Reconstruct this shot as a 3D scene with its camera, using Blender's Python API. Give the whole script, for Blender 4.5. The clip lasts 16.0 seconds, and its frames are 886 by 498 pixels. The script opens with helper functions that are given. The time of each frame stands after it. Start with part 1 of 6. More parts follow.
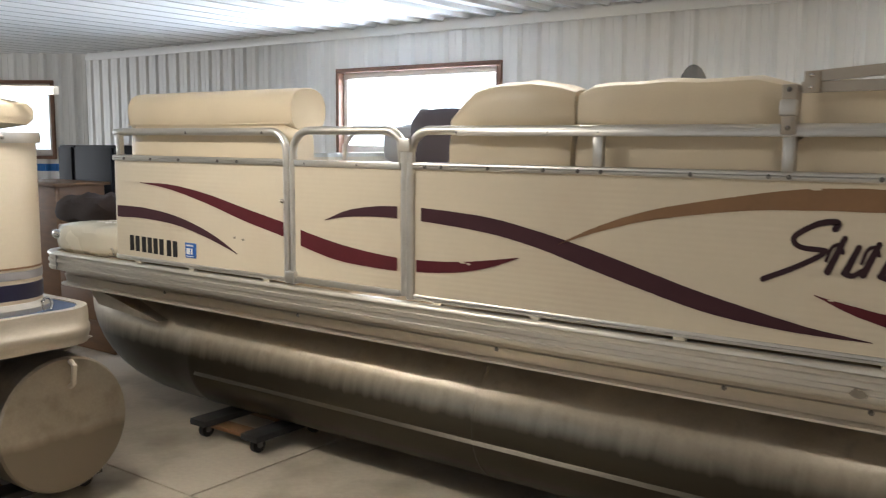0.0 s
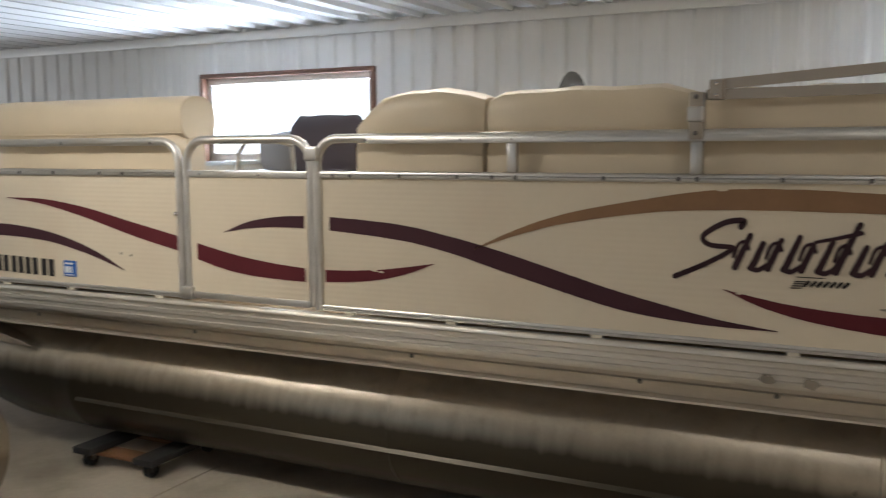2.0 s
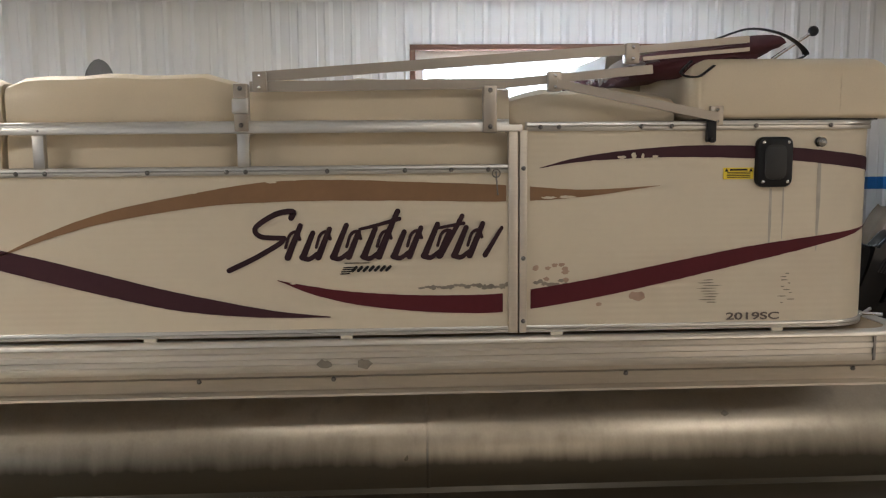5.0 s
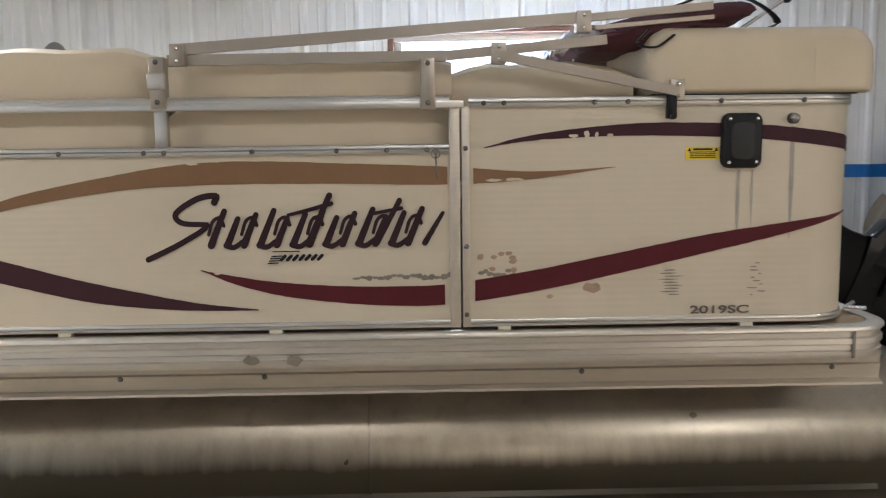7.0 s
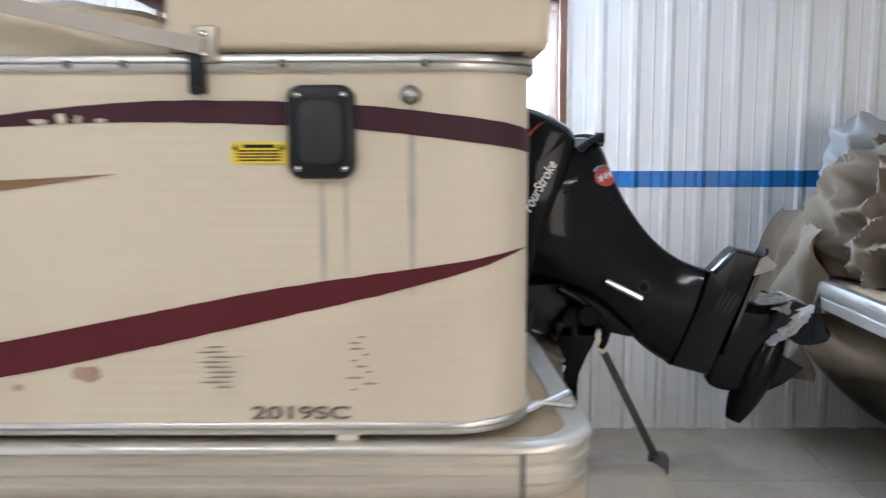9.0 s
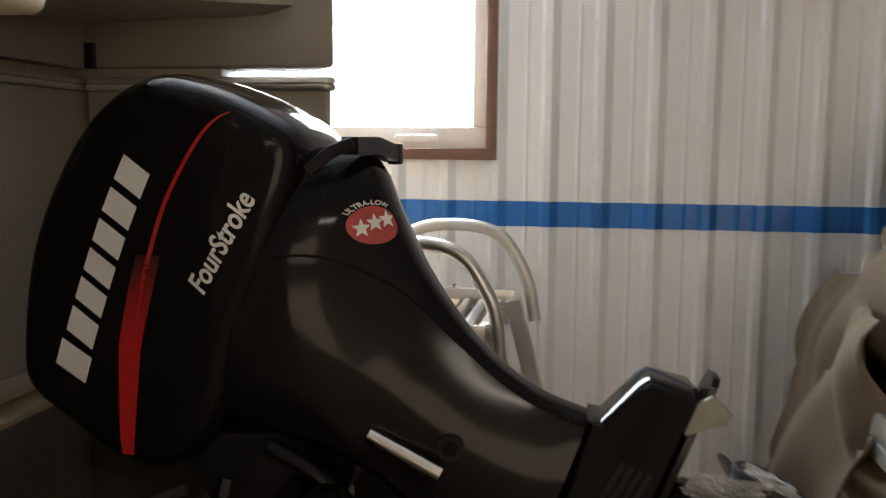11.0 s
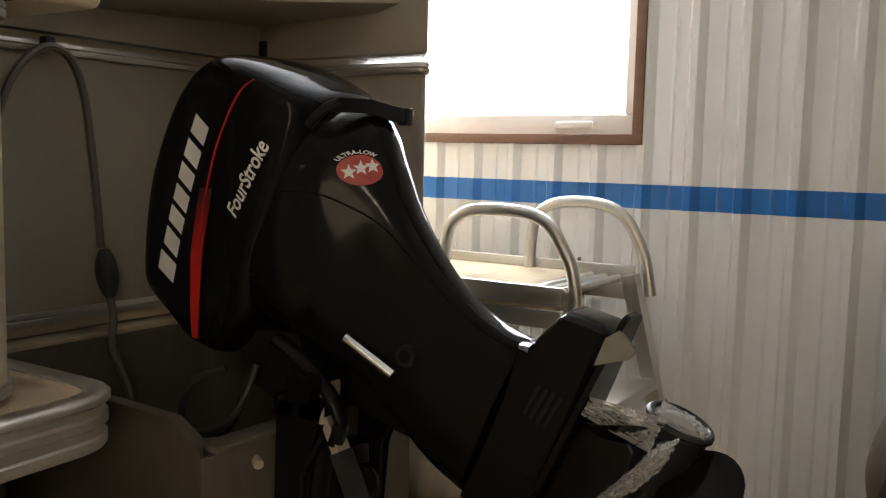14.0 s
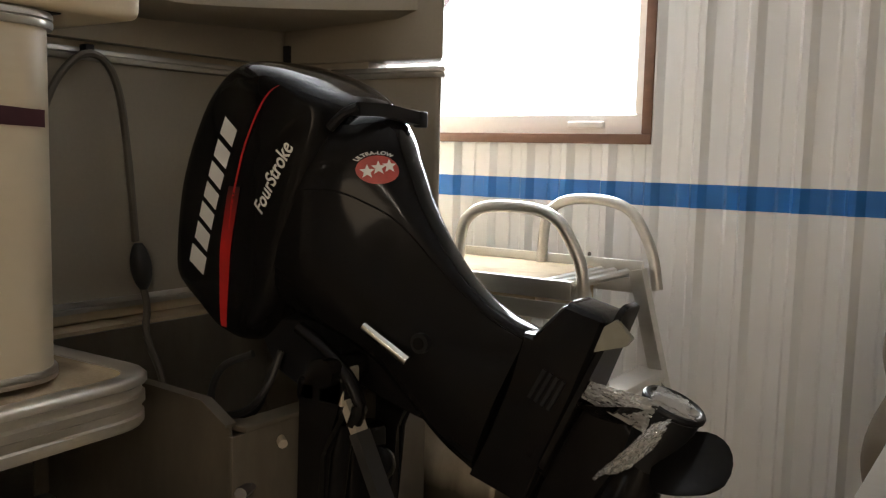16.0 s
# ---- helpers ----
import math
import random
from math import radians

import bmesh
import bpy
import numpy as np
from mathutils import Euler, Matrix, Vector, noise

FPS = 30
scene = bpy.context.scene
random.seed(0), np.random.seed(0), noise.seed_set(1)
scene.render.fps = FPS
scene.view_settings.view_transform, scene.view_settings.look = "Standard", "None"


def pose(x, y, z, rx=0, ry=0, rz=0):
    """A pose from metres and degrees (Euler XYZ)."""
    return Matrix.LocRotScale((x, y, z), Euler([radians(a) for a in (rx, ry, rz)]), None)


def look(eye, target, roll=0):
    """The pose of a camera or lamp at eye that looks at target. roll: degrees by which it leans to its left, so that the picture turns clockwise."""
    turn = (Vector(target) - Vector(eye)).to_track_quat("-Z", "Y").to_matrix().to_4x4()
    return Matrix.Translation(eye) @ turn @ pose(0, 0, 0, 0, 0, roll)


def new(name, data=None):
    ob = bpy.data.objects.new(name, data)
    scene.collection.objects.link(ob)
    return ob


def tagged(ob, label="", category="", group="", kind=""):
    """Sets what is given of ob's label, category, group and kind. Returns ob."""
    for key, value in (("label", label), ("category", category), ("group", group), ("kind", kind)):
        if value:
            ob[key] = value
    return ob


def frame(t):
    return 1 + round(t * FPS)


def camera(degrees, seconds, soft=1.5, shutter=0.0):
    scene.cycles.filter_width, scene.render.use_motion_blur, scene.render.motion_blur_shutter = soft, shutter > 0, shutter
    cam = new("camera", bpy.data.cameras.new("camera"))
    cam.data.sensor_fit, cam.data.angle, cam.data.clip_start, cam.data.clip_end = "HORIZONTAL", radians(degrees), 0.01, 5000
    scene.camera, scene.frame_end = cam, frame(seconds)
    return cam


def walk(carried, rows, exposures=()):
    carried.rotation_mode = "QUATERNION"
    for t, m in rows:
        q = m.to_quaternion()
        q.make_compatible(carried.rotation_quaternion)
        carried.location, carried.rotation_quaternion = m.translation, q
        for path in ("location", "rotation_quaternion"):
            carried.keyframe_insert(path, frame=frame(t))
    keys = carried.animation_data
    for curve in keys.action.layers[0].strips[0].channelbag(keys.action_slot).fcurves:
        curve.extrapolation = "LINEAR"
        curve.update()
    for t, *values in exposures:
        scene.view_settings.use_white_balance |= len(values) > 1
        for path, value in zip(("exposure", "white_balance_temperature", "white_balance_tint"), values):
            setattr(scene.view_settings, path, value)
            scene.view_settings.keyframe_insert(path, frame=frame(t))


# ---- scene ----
import itertools
cam = camera(52.7, 16.0, soft=1.2, shutter=0.5)
PATH = [
    (0, (-0.076, -2.825, 1.643), (-1.261, -1.231, 1.404), 0.4),
    (0.5, (-0.281, -2.854, 1.658), (-1.451, -1.249, 1.424), 0.1),
    (1, (-0.359, -2.877, 1.653), (-1.449, -1.216, 1.423), -0.2),
    (1.5, (-0.31, -2.927, 1.642), (-1.322, -1.217, 1.415), -0.4),
    (2, (-0.305, -2.968, 1.658), (-1.191, -1.19, 1.427), -0.4),
    (2.5, (-0.368, -3.003, 1.661), (-0.966, -1.109, 1.423), -0.6),
    (3, (-0.458, -3.025, 1.669), (-0.658, -1.05, 1.422), -1.0),
    (3.5, (-0.434, -3.015, 1.655), (-0.457, -1.03, 1.411), -1.2),
    (4, (-0.397, -2.977, 1.648), (-0.346, -0.993, 1.404), -1.1),
    (4.5, (-0.383, -2.95, 1.648), (-0.296, -0.967, 1.402), -1.0),
    (4.7, (-0.381, -2.934, 1.653), (-0.282, -0.952, 1.405), -0.5),
    (6.8, (-0.138, -2.741, 1.591), (-0.057, -0.759, 1.338), -0.8),
    (7, (-0.094, -2.696, 1.592), (-0.051, -0.713, 1.334), -0.7),
    (7.5, (0.068, -2.506, 1.576), (0.062, -0.52, 1.335), -0.8),
    (8, (0.39, -2.282, 1.532), (0.382, -0.297, 1.29), -0.9),
    (8.5, (0.744, -1.981, 1.524), (0.749, 0.004, 1.275), -0.7),
    (9, (1.089, -1.609, 1.555), (1.077, 0.375, 1.298), -0.2),
    (9.2, (1.232, -1.459, 1.547), (1.207, 0.523, 1.281), 0.3),
    (11.3, (1.986, 0.027, 1.539), (1.517, 1.96, 1.327), 0.5),
    (11.5, (2.023, 0.082, 1.542), (1.415, 1.976, 1.332), 0.8),
    (12, (2.173, 0.105, 1.549), (1.263, 1.874, 1.342), 1.3),
    (12.5, (2.314, 0.053, 1.541), (1.276, 1.75, 1.338), 1.6),
    (13, (2.493, -0.067, 1.5), (1.437, 1.62, 1.3), 1.5),
    (13.5, (2.626, -0.083, 1.442), (1.564, 1.6, 1.239), 1.4),
    (14, (2.709, -0.131, 1.441), (1.639, 1.547, 1.239), 1.4),
    (14.5, (2.763, -0.204, 1.46), (1.684, 1.469, 1.258), 1.4),
    (15, (2.786, -0.228, 1.461), (1.7, 1.439, 1.255), 1.5),
    (15.5, (2.807, -0.229, 1.45), (1.707, 1.429, 1.244), 1.4),
    (16, (2.794, -0.224, 1.45), (1.684, 1.426, 1.239), 1.4),
]
walk(cam, [(t, look(eye, target, roll)) for t, eye, target, roll in PATH], [
    (0.0, -0.40, 5850, 9), (1.5, -0.55, 5750, 9), (2.5, -0.78, 5800, 10), (3.2, -0.64, 5900, 10), (4.0, -0.36, 5950, 11), (4.7, -0.30, 5850, 11), (7.0, 0.02, 5500, 10),
    (8.0, 0.40, 5350, 10), (9.2, 0.76, 5150, 10), (11.3, -0.25, 6600, 11), (16.0, -0.16, 6750, 11)])

FZ = 0.08       # floor height
WY = 2.75       # face of the window wall
CZ = 2.55       # ceiling

# ---- world and light ----
world = bpy.data.worlds.new("sky")
scene.world = world
world.use_nodes = True
wn = world.node_tree.nodes
sky = wn.new("ShaderNodeTexSky")
sky.sky_type, sky.sun_disc = "NISHITA", False
sky.sun_elevation, sky.sun_rotation = radians(38), radians(20)
sky.air_density, sky.dust_density = 1.0, 4.0
wn["Background"].inputs["Strength"].default_value = 0.15
world.node_tree.links.new(sky.outputs[0], wn["Background"].inputs["Color"])


def area(name, eye, target, w, h, watts, colour):
    d = bpy.data.lights.new(name, "AREA")
    d.shape, d.size, d.size_y, d.energy, d.color = "RECTANGLE", w, h, watts, colour
    o = new(name, d)
    o.matrix_world = look(eye, target)
    return o


sun = bpy.data.lights.new("sun", "SUN")
sun.energy, sun.angle, sun.color = 1.0, radians(12), (1, 0.96, 0.9)
new("sun", sun).matrix_world = look((0, 0, 0), (-0.27, -0.73, -0.62))
# daylight in the openings of the window wall and the west doorway
area("window_light", (-4.51, WY + 0.10, 1.87), (-4.51, -1, 1.4), 1.5, 0.62, 110, (0.86, 0.93, 1.0))
area("window_light", (0.68, WY + 0.10, 1.87), (0.68, -1, 1.4), 1.8, 0.62, 125, (0.86, 0.93, 1.0))
area("unseen_doorway_light", (-12.1, -0.5, 1.75), (-4.0, -0.3, 0.9), 2.6, 1.5, 120, (1.0, 0.97, 0.92))
# two unseen doorways behind the camera, added as fill; the second is warm
area("unseen_doorway_light", (-4.2, -6.95, 1.40), (-3.9, 0, 1.2), 5.6, 2.3, 22, (1.0, 0.91, 0.79))
area("unseen_doorway_light", (5.0, -6.95, 1.40), (3.6, 0, 1.2), 2.6, 2.2, 60, (1.0, 0.78, 0.55))
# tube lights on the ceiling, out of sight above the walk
# the fourth, over the boat, is added to brighten the window wall
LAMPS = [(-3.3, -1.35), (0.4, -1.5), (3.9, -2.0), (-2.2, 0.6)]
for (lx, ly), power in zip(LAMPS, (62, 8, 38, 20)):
    area("unseen_tube_light", (lx, ly, CZ - 0.10), (lx, ly + 0.001, 0), 1.25, 0.16, power, (1.0, 0.89, 0.74))

# ---- materials ----


def mat(name, colour, rough=0.5, metal=0.0, var=0.12, scale=3.0, fine=60.0, bump=0.05, stretch=(1, 1, 1), coat=0.0, stain=None, stain_at=(0.55, 0.7), stain_scale=1.2, spec=0.5):
    m = bpy.data.materials.new(name)
    m.use_nodes = True
    n, l = m.node_tree.nodes, m.node_tree.links
    b = n["Principled BSDF"]
    b.inputs["Roughness"].default_value, b.inputs["Metallic"].default_value = rough, metal
    b.inputs["Coat Weight"].default_value = coat
    b.inputs["Specular IOR Level"].default_value = spec
    geo = n.new("ShaderNodeNewGeometry")
    mp = n.new("ShaderNodeMapping")
    mp.inputs["Scale"].default_value = stretch
    l.new(geo.outputs["Position"], mp.inputs["Vector"])
    big, small = n.new("ShaderNodeTexNoise"), n.new("ShaderNodeTexNoise")
    big.inputs["Scale"].default_value, small.inputs["Scale"].default_value = scale, fine
    big.inputs["Detail"].default_value = 6
    for t in (big, small):
        l.new(mp.outputs[0], t.inputs["Vector"])
    add = n.new("ShaderNodeMath")
    add.operation = "MULTIPLY_ADD"
    l.new(small.outputs["Fac"], add.inputs[0])
    add.inputs[1].default_value = 0.35
    l.new(big.outputs["Fac"], add.inputs[2])
    ramp = n.new("ShaderNodeMapRange")
    ramp.inputs["From Min"].default_value, ramp.inputs["From Max"].default_value = 0.35, 1.0
    ramp.inputs["To Min"].default_value, ramp.inputs["To Max"].default_value = 1 - var, 1 + var
    l.new(add.outputs[0], ramp.inputs["Value"])
    mul = n.new("ShaderNodeVectorMath")
    mul.operation = "SCALE"
    mul.inputs[0].default_value = colour
    l.new(ramp.outputs[0], mul.inputs["Scale"])
    out = mul.outputs[0]
    if stain:
        sn = n.new("ShaderNodeTexNoise")
        sn.inputs["Scale"].default_value, sn.inputs["Detail"].default_value = stain_scale, 8
        l.new(mp.outputs[0], sn.inputs["Vector"])
        sr = n.new("ShaderNodeMapRange")
        sr.inputs["From Min"].default_value, sr.inputs["From Max"].default_value = stain_at
        l.new(sn.outputs["Fac"], sr.inputs["Value"])
        mix = n.new("ShaderNodeMix")
        mix.data_type = "RGBA"
        l.new(sr.outputs[0], mix.inputs["Factor"])
        l.new(out, mix.inputs["A"])
        mix.inputs["B"].default_value = (*stain, 1)
        out = mix.outputs["Result"]
    l.new(out, b.inputs["Base Color"])
    rr = n.new("ShaderNodeMapRange")
    rr.inputs["To Min"].default_value, rr.inputs["To Max"].default_value = max(0.03, rough - 0.1), min(1, rough + 0.12)
    l.new(big.outputs["Fac"], rr.inputs["Value"])
    l.new(rr.outputs[0], b.inputs["Roughness"])
    if bump:
        bp = n.new("ShaderNodeBump")
        bp.inputs["Strength"].default_value, bp.inputs["Distance"].default_value = bump, 0.01
        l.new(add.outputs[0], bp.inputs["Height"])
        l.new(bp.outputs[0], b.inputs["Normal"])
    return m


def ribbed_skin(m, pitch, strength):
    """Fine horizontal flutes of a rolled aluminium skin."""
    n, l = m.node_tree.nodes, m.node_tree.links
    geo, wave, bp = n.new("ShaderNodeNewGeometry"), n.new("ShaderNodeTexWave"), n.new("ShaderNodeBump")
    wave.bands_direction, wave.wave_profile = "Z", "SIN"
    wave.inputs["Scale"].default_value = 0.314 / pitch
    wave.inputs["Distortion"].default_value = 0.0
    l.new(geo.outputs["Position"], wave.inputs["Vector"])
    bp.inputs["Strength"].default_value, bp.inputs["Distance"].default_value = strength, 0.004
    l.new(wave.outputs["Fac"], bp.inputs["Height"])
    l.new(bp.outputs[0], n["Principled BSDF"].inputs["Normal"])
    return m


def scum_shade_band(m, z0, z1, colour):
    """Water scum and painted-in shade on a float, fading in between two heights."""
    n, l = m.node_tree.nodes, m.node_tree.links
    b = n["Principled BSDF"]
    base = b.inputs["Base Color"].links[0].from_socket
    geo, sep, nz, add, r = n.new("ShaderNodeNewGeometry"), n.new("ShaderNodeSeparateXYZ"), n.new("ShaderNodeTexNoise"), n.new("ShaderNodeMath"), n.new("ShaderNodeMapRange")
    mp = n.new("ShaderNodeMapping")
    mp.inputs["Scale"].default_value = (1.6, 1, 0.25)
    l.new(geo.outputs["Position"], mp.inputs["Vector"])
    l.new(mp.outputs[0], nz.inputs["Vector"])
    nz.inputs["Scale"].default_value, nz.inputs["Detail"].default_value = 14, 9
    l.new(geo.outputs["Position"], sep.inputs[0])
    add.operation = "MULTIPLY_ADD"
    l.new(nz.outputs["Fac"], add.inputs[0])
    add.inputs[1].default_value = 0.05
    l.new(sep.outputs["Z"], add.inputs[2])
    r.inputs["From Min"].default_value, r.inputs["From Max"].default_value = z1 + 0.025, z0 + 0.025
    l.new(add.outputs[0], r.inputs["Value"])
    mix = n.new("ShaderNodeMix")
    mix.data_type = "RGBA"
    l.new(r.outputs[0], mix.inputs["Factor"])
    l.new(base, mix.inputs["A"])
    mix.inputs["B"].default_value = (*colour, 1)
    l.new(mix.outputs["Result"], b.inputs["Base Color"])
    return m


def clear(name, colour, rough=0.0, alpha=0.25):
    m = bpy.data.materials.new(name)
    m.use_nodes = True
    b = m.node_tree.nodes["Principled BSDF"]
    b.inputs["Base Color"].default_value = (*colour, 1)
    b.inputs["Roughness"].default_value = rough
    b.inputs["Transmission Weight"].default_value = 0.0
    b.inputs["Alpha"].default_value = alpha
    return m


SKIN = ribbed_skin(mat("cream_skin", (0.60, 0.525, 0.395), 0.42, var=0.05, scale=1.5, fine=30, bump=0.02, stain=(0.55, 0.45, 0.33), stain_at=(0.56, 0.85), stain_scale=2.2), 0.021, 0.065)
SKIN2 = ribbed_skin(mat("cream_skin_old", (0.64, 0.56, 0.43), 0.45, var=0.06, bump=0.02), 0.021, 0.1)
VINYL = mat("cream_vinyl", (0.61, 0.515, 0.365), 0.42, var=0.07, scale=4, fine=220, bump=0.06)
GREYVINYL = mat("grey_vinyl", (0.33, 0.33, 0.34), 0.5, var=0.08, fine=200, bump=0.06)
DARKVINYL = mat("plum_vinyl", (0.07, 0.055, 0.065), 0.5, var=0.1, fine=200, bump=0.06)
ALU = mat("aluminium", (0.58, 0.56, 0.52), 0.33, 0.85, var=0.1, scale=5, fine=90, bump=0.015, stretch=(0.3, 1, 3))
# stained pod metal, its base colour darkened for the shade under the deck
PODMETAL = mat("shade_darkened_aluminium", (0.15, 0.128, 0.098), 0.5, 0.5, var=0.2, scale=5, fine=50, bump=0.03, stretch=(1, 1, 0.4), stain=(0.10, 0.085, 0.065), stain_at=(0.5, 0.75), stain_scale=4)
RAILALU = mat("brushed_edge_rail", (0.64, 0.60, 0.53), 0.34, 0.75, var=0.12, scale=5, fine=80, bump=0.015, stretch=(0.3, 1, 3))
ALUDULL = mat("dull_aluminium", (0.58, 0.52, 0.43), 0.42, 0.6, var=0.14, scale=4, fine=60, bump=0.02, stretch=(0.3, 1, 2))
# the band is scum, darkened further to put shade on the float's underside
FLOAT = scum_shade_band(mat("float_aluminium", (0.44, 0.385, 0.30), 0.32, 0.62, var=0.14, scale=7, fine=110, bump=0.03, stretch=(1.0, 1, 0.8), stain=(0.33, 0.285, 0.22), stain_at=(0.55, 0.85), stain_scale=16), 0.50, 0.61, (0.050, 0.042, 0.028))
FLOAT_OLD = scum_shade_band(mat("old_float_aluminium", (0.40, 0.345, 0.265), 0.36, 0.6, var=0.2, scale=6, fine=90, bump=0.03, stain=(0.26, 0.22, 0.165), stain_at=(0.5, 0.8), stain_scale=9), 0.40, 0.44, (0.22, 0.185, 0.135))
TANTUBE = mat("tan_tube", (0.41, 0.36, 0.295), 0.35, 0.55, var=0.06, bump=0.01)
MAROON = mat("maroon_decal", (0.09, 0.016, 0.021), 0.55, var=0.12, scale=6, bump=0.0, spec=0.15)
PLUM = mat("plum_decal", (0.055, 0.022, 0.028), 0.55, var=0.12, scale=6, bump=0.0, spec=0.15)
TANDECAL = mat("tan_decal", (0.23, 0.135, 0.072), 0.55, var=0.1, scale=6, bump=0.0, spec=0.15)
INK = mat("black_ink", (0.018, 0.016, 0.016), 0.5, var=0.15, bump=0.0, spec=0.2)
SCRIPT = mat("dark_brush_decal", (0.032, 0.014, 0.018), 0.5, var=0.2, scale=14, bump=0.0, spec=0.2)
GREYINK = mat("grey_ink", (0.11, 0.085, 0.07), 0.5, var=0.2, bump=0.0)
SMUDGE = mat("grey_scuff", (0.23, 0.20, 0.155), 0.6, var=0.3, scale=20, bump=0.0)
RUST = mat("brown_scuff", (0.36, 0.24, 0.17), 0.6, var=0.3, scale=20, bump=0.0)
STICKER = mat("blue_sticker", (0.03, 0.12, 0.42), 0.4, var=0.05, bump=0.0)
PAPER = mat("white_print", (0.78, 0.78, 0.76), 0.45, var=0.04, bump=0.0)
YELLOW = mat("yellow_label", (0.80, 0.60, 0.02), 0.4, var=0.04, bump=0.0)
BLACK = mat("black_plastic", (0.011, 0.011, 0.012), 0.38, var=0.2, fine=300, bump=0.04, spec=0.25)
GLOSS = mat("black_gloss_paint", (0.007, 0.0065, 0.0065), 0.07, var=0.2, scale=3, fine=25, bump=0.004, spec=0.14)
RED = mat("red_stripe", (0.50, 0.018, 0.018), 0.3, var=0.1, bump=0.0)
BADGE = mat("red_badge", (0.42, 0.06, 0.05), 0.45, var=0.25, scale=30, bump=0.0)
ZINC = mat("weathered_zinc", (0.27, 0.265, 0.225), 0.55, 0.4, var=0.2, scale=20, bump=0.03)
STEELBAR = mat("dark_painted_steel", (0.022, 0.021, 0.02), 0.5, var=0.3, scale=20, bump=0.03)
KNOB = mat("tarnished_chrome", (0.34, 0.33, 0.31), 0.22, 1.0, var=0.15, scale=30, bump=0.0)
CHROME = mat("chrome", (0.75, 0.74, 0.72), 0.12, 1.0, var=0.05, bump=0.0)
STEEL = mat("dark_steel", (0.20, 0.19, 0.18), 0.4, 0.9, var=0.2, bump=0.03)
WALLP = mat("white_sheet_metal", (0.78, 0.775, 0.76), 0.36, var=0.04, scale=1.2, fine=14, bump=0.02, stain=(0.62, 0.58, 0.5), stain_at=(0.66, 0.9), stain_scale=2.5)
CEILP = mat("white_roof_sheet", (0.86, 0.87, 0.88), 0.22, var=0.04, scale=1.5, fine=14, bump=0.01)
BLUE = mat("blue_wall_paint", (0.018, 0.15, 0.46), 0.35, var=0.12, scale=4, fine=30, bump=0.02)
CONC = mat("concrete", (0.47, 0.405, 0.315), 0.55, var=0.20, scale=1.3, fine=38, bump=0.06, stain=(0.27, 0.225, 0.165), stain_at=(0.50, 0.74), stain_scale=2.4)
WOODTRIM = mat("red_brown_wood", (0.17, 0.085, 0.052), 0.5, var=0.25, scale=5, fine=80, bump=0.08, stretch=(1, 1, 6))
WOOD = mat("brown_wood", (0.19, 0.10, 0.048), 0.55, var=0.25, scale=4, fine=60, bump=0.05, stretch=(1, 1, 6))
WHITEPVC = mat("white_window_frame", (0.78, 0.76, 0.72), 0.35, var=0.04, bump=0.01)
DECKFLOOR = mat("dusty_tan_deck", (0.42, 0.33, 0.215), 0.9, var=0.25, scale=5, fine=130, bump=0.3, stain=(0.24, 0.18, 0.11), stain_at=(0.55, 0.72), stain_scale=6)
BLUEDECK = mat("blue_carpet", (0.05, 0.075, 0.14), 0.95, var=0.2, fine=250, bump=0.3)
BROWNCLOTH = mat("dark_brown_cloth", (0.045, 0.028, 0.022), 0.85, var=0.25, scale=6, fine=200, bump=0.15)
CANVAS = mat("maroon_canvas", (0.085, 0.024, 0.03), 0.85, var=0.2, scale=6, fine=200, bump=0.15)
TARP = mat("khaki_tarp", (0.155, 0.120, 0.080), 0.85, var=0.12, scale=4, fine=180, bump=0.12)
TARPGREY = mat("grey_tarp", (0.34, 0.34, 0.335), 0.75, var=0.1, scale=4, fine=180, bump=0.12)
NAVY = mat("navy_decal", (0.018, 0.018, 0.045), 0.4, var=0.1, bump=0.0)
GREYBAND = mat("grey_band", (0.30, 0.29, 0.30), 0.4, var=0.1, bump=0.0)
GELCOAT = mat("cream_gelcoat", (0.66, 0.60, 0.47), 0.25, var=0.05, bump=0.0, coat=0.3)
CHARCOAL = mat("charcoal_laminate", (0.030, 0.032, 0.038), 0.55, var=0.15, fine=90, bump=0.02, spec=0.2)
HOSE = mat("grey_rubber_hose", (0.10, 0.085, 0.065), 0.5, var=0.15, bump=0.02)
RUBBER = mat("black_rubber", (0.02, 0.019, 0.018), 0.6, var=0.2, bump=0.03)
STREAK = mat("run_mark", (0.40, 0.36, 0.30), 0.5, var=0.15, scale=20, bump=0.0)
FADE = mat("red_fading_stripe", (0.50, 0.018, 0.018), 0.3, var=0.1, bump=0.0)
fn, fl = FADE.node_tree.nodes, FADE.node_tree.links
fb = fn["Principled BSDF"]
fg, fx, fr, fm = fn.new("ShaderNodeNewGeometry"), fn.new("ShaderNodeSeparateXYZ"), fn.new("ShaderNodeMapRange"), fn.new("ShaderNodeMix")
fm.data_type = "RGBA"
fr.inputs["From Min"].default_value, fr.inputs["From Max"].default_value = 1.22, 1.37
fl.new(fg.outputs["Position"], fx.inputs[0])
fl.new(fx.outputs["Z"], fr.inputs["Value"])
fl.new(fr.outputs[0], fm.inputs["Factor"])
fl.new(fb.inputs["Base Color"].links[0].from_socket, fm.inputs["A"])
fm.inputs["B"].default_value = (0.012, 0.009, 0.009, 1)
fl.new(fm.outputs["Result"], fb.inputs["Base Color"])
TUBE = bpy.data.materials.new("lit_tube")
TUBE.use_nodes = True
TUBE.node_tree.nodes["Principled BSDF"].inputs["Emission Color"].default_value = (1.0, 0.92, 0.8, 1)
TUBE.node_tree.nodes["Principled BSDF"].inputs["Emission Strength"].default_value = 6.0
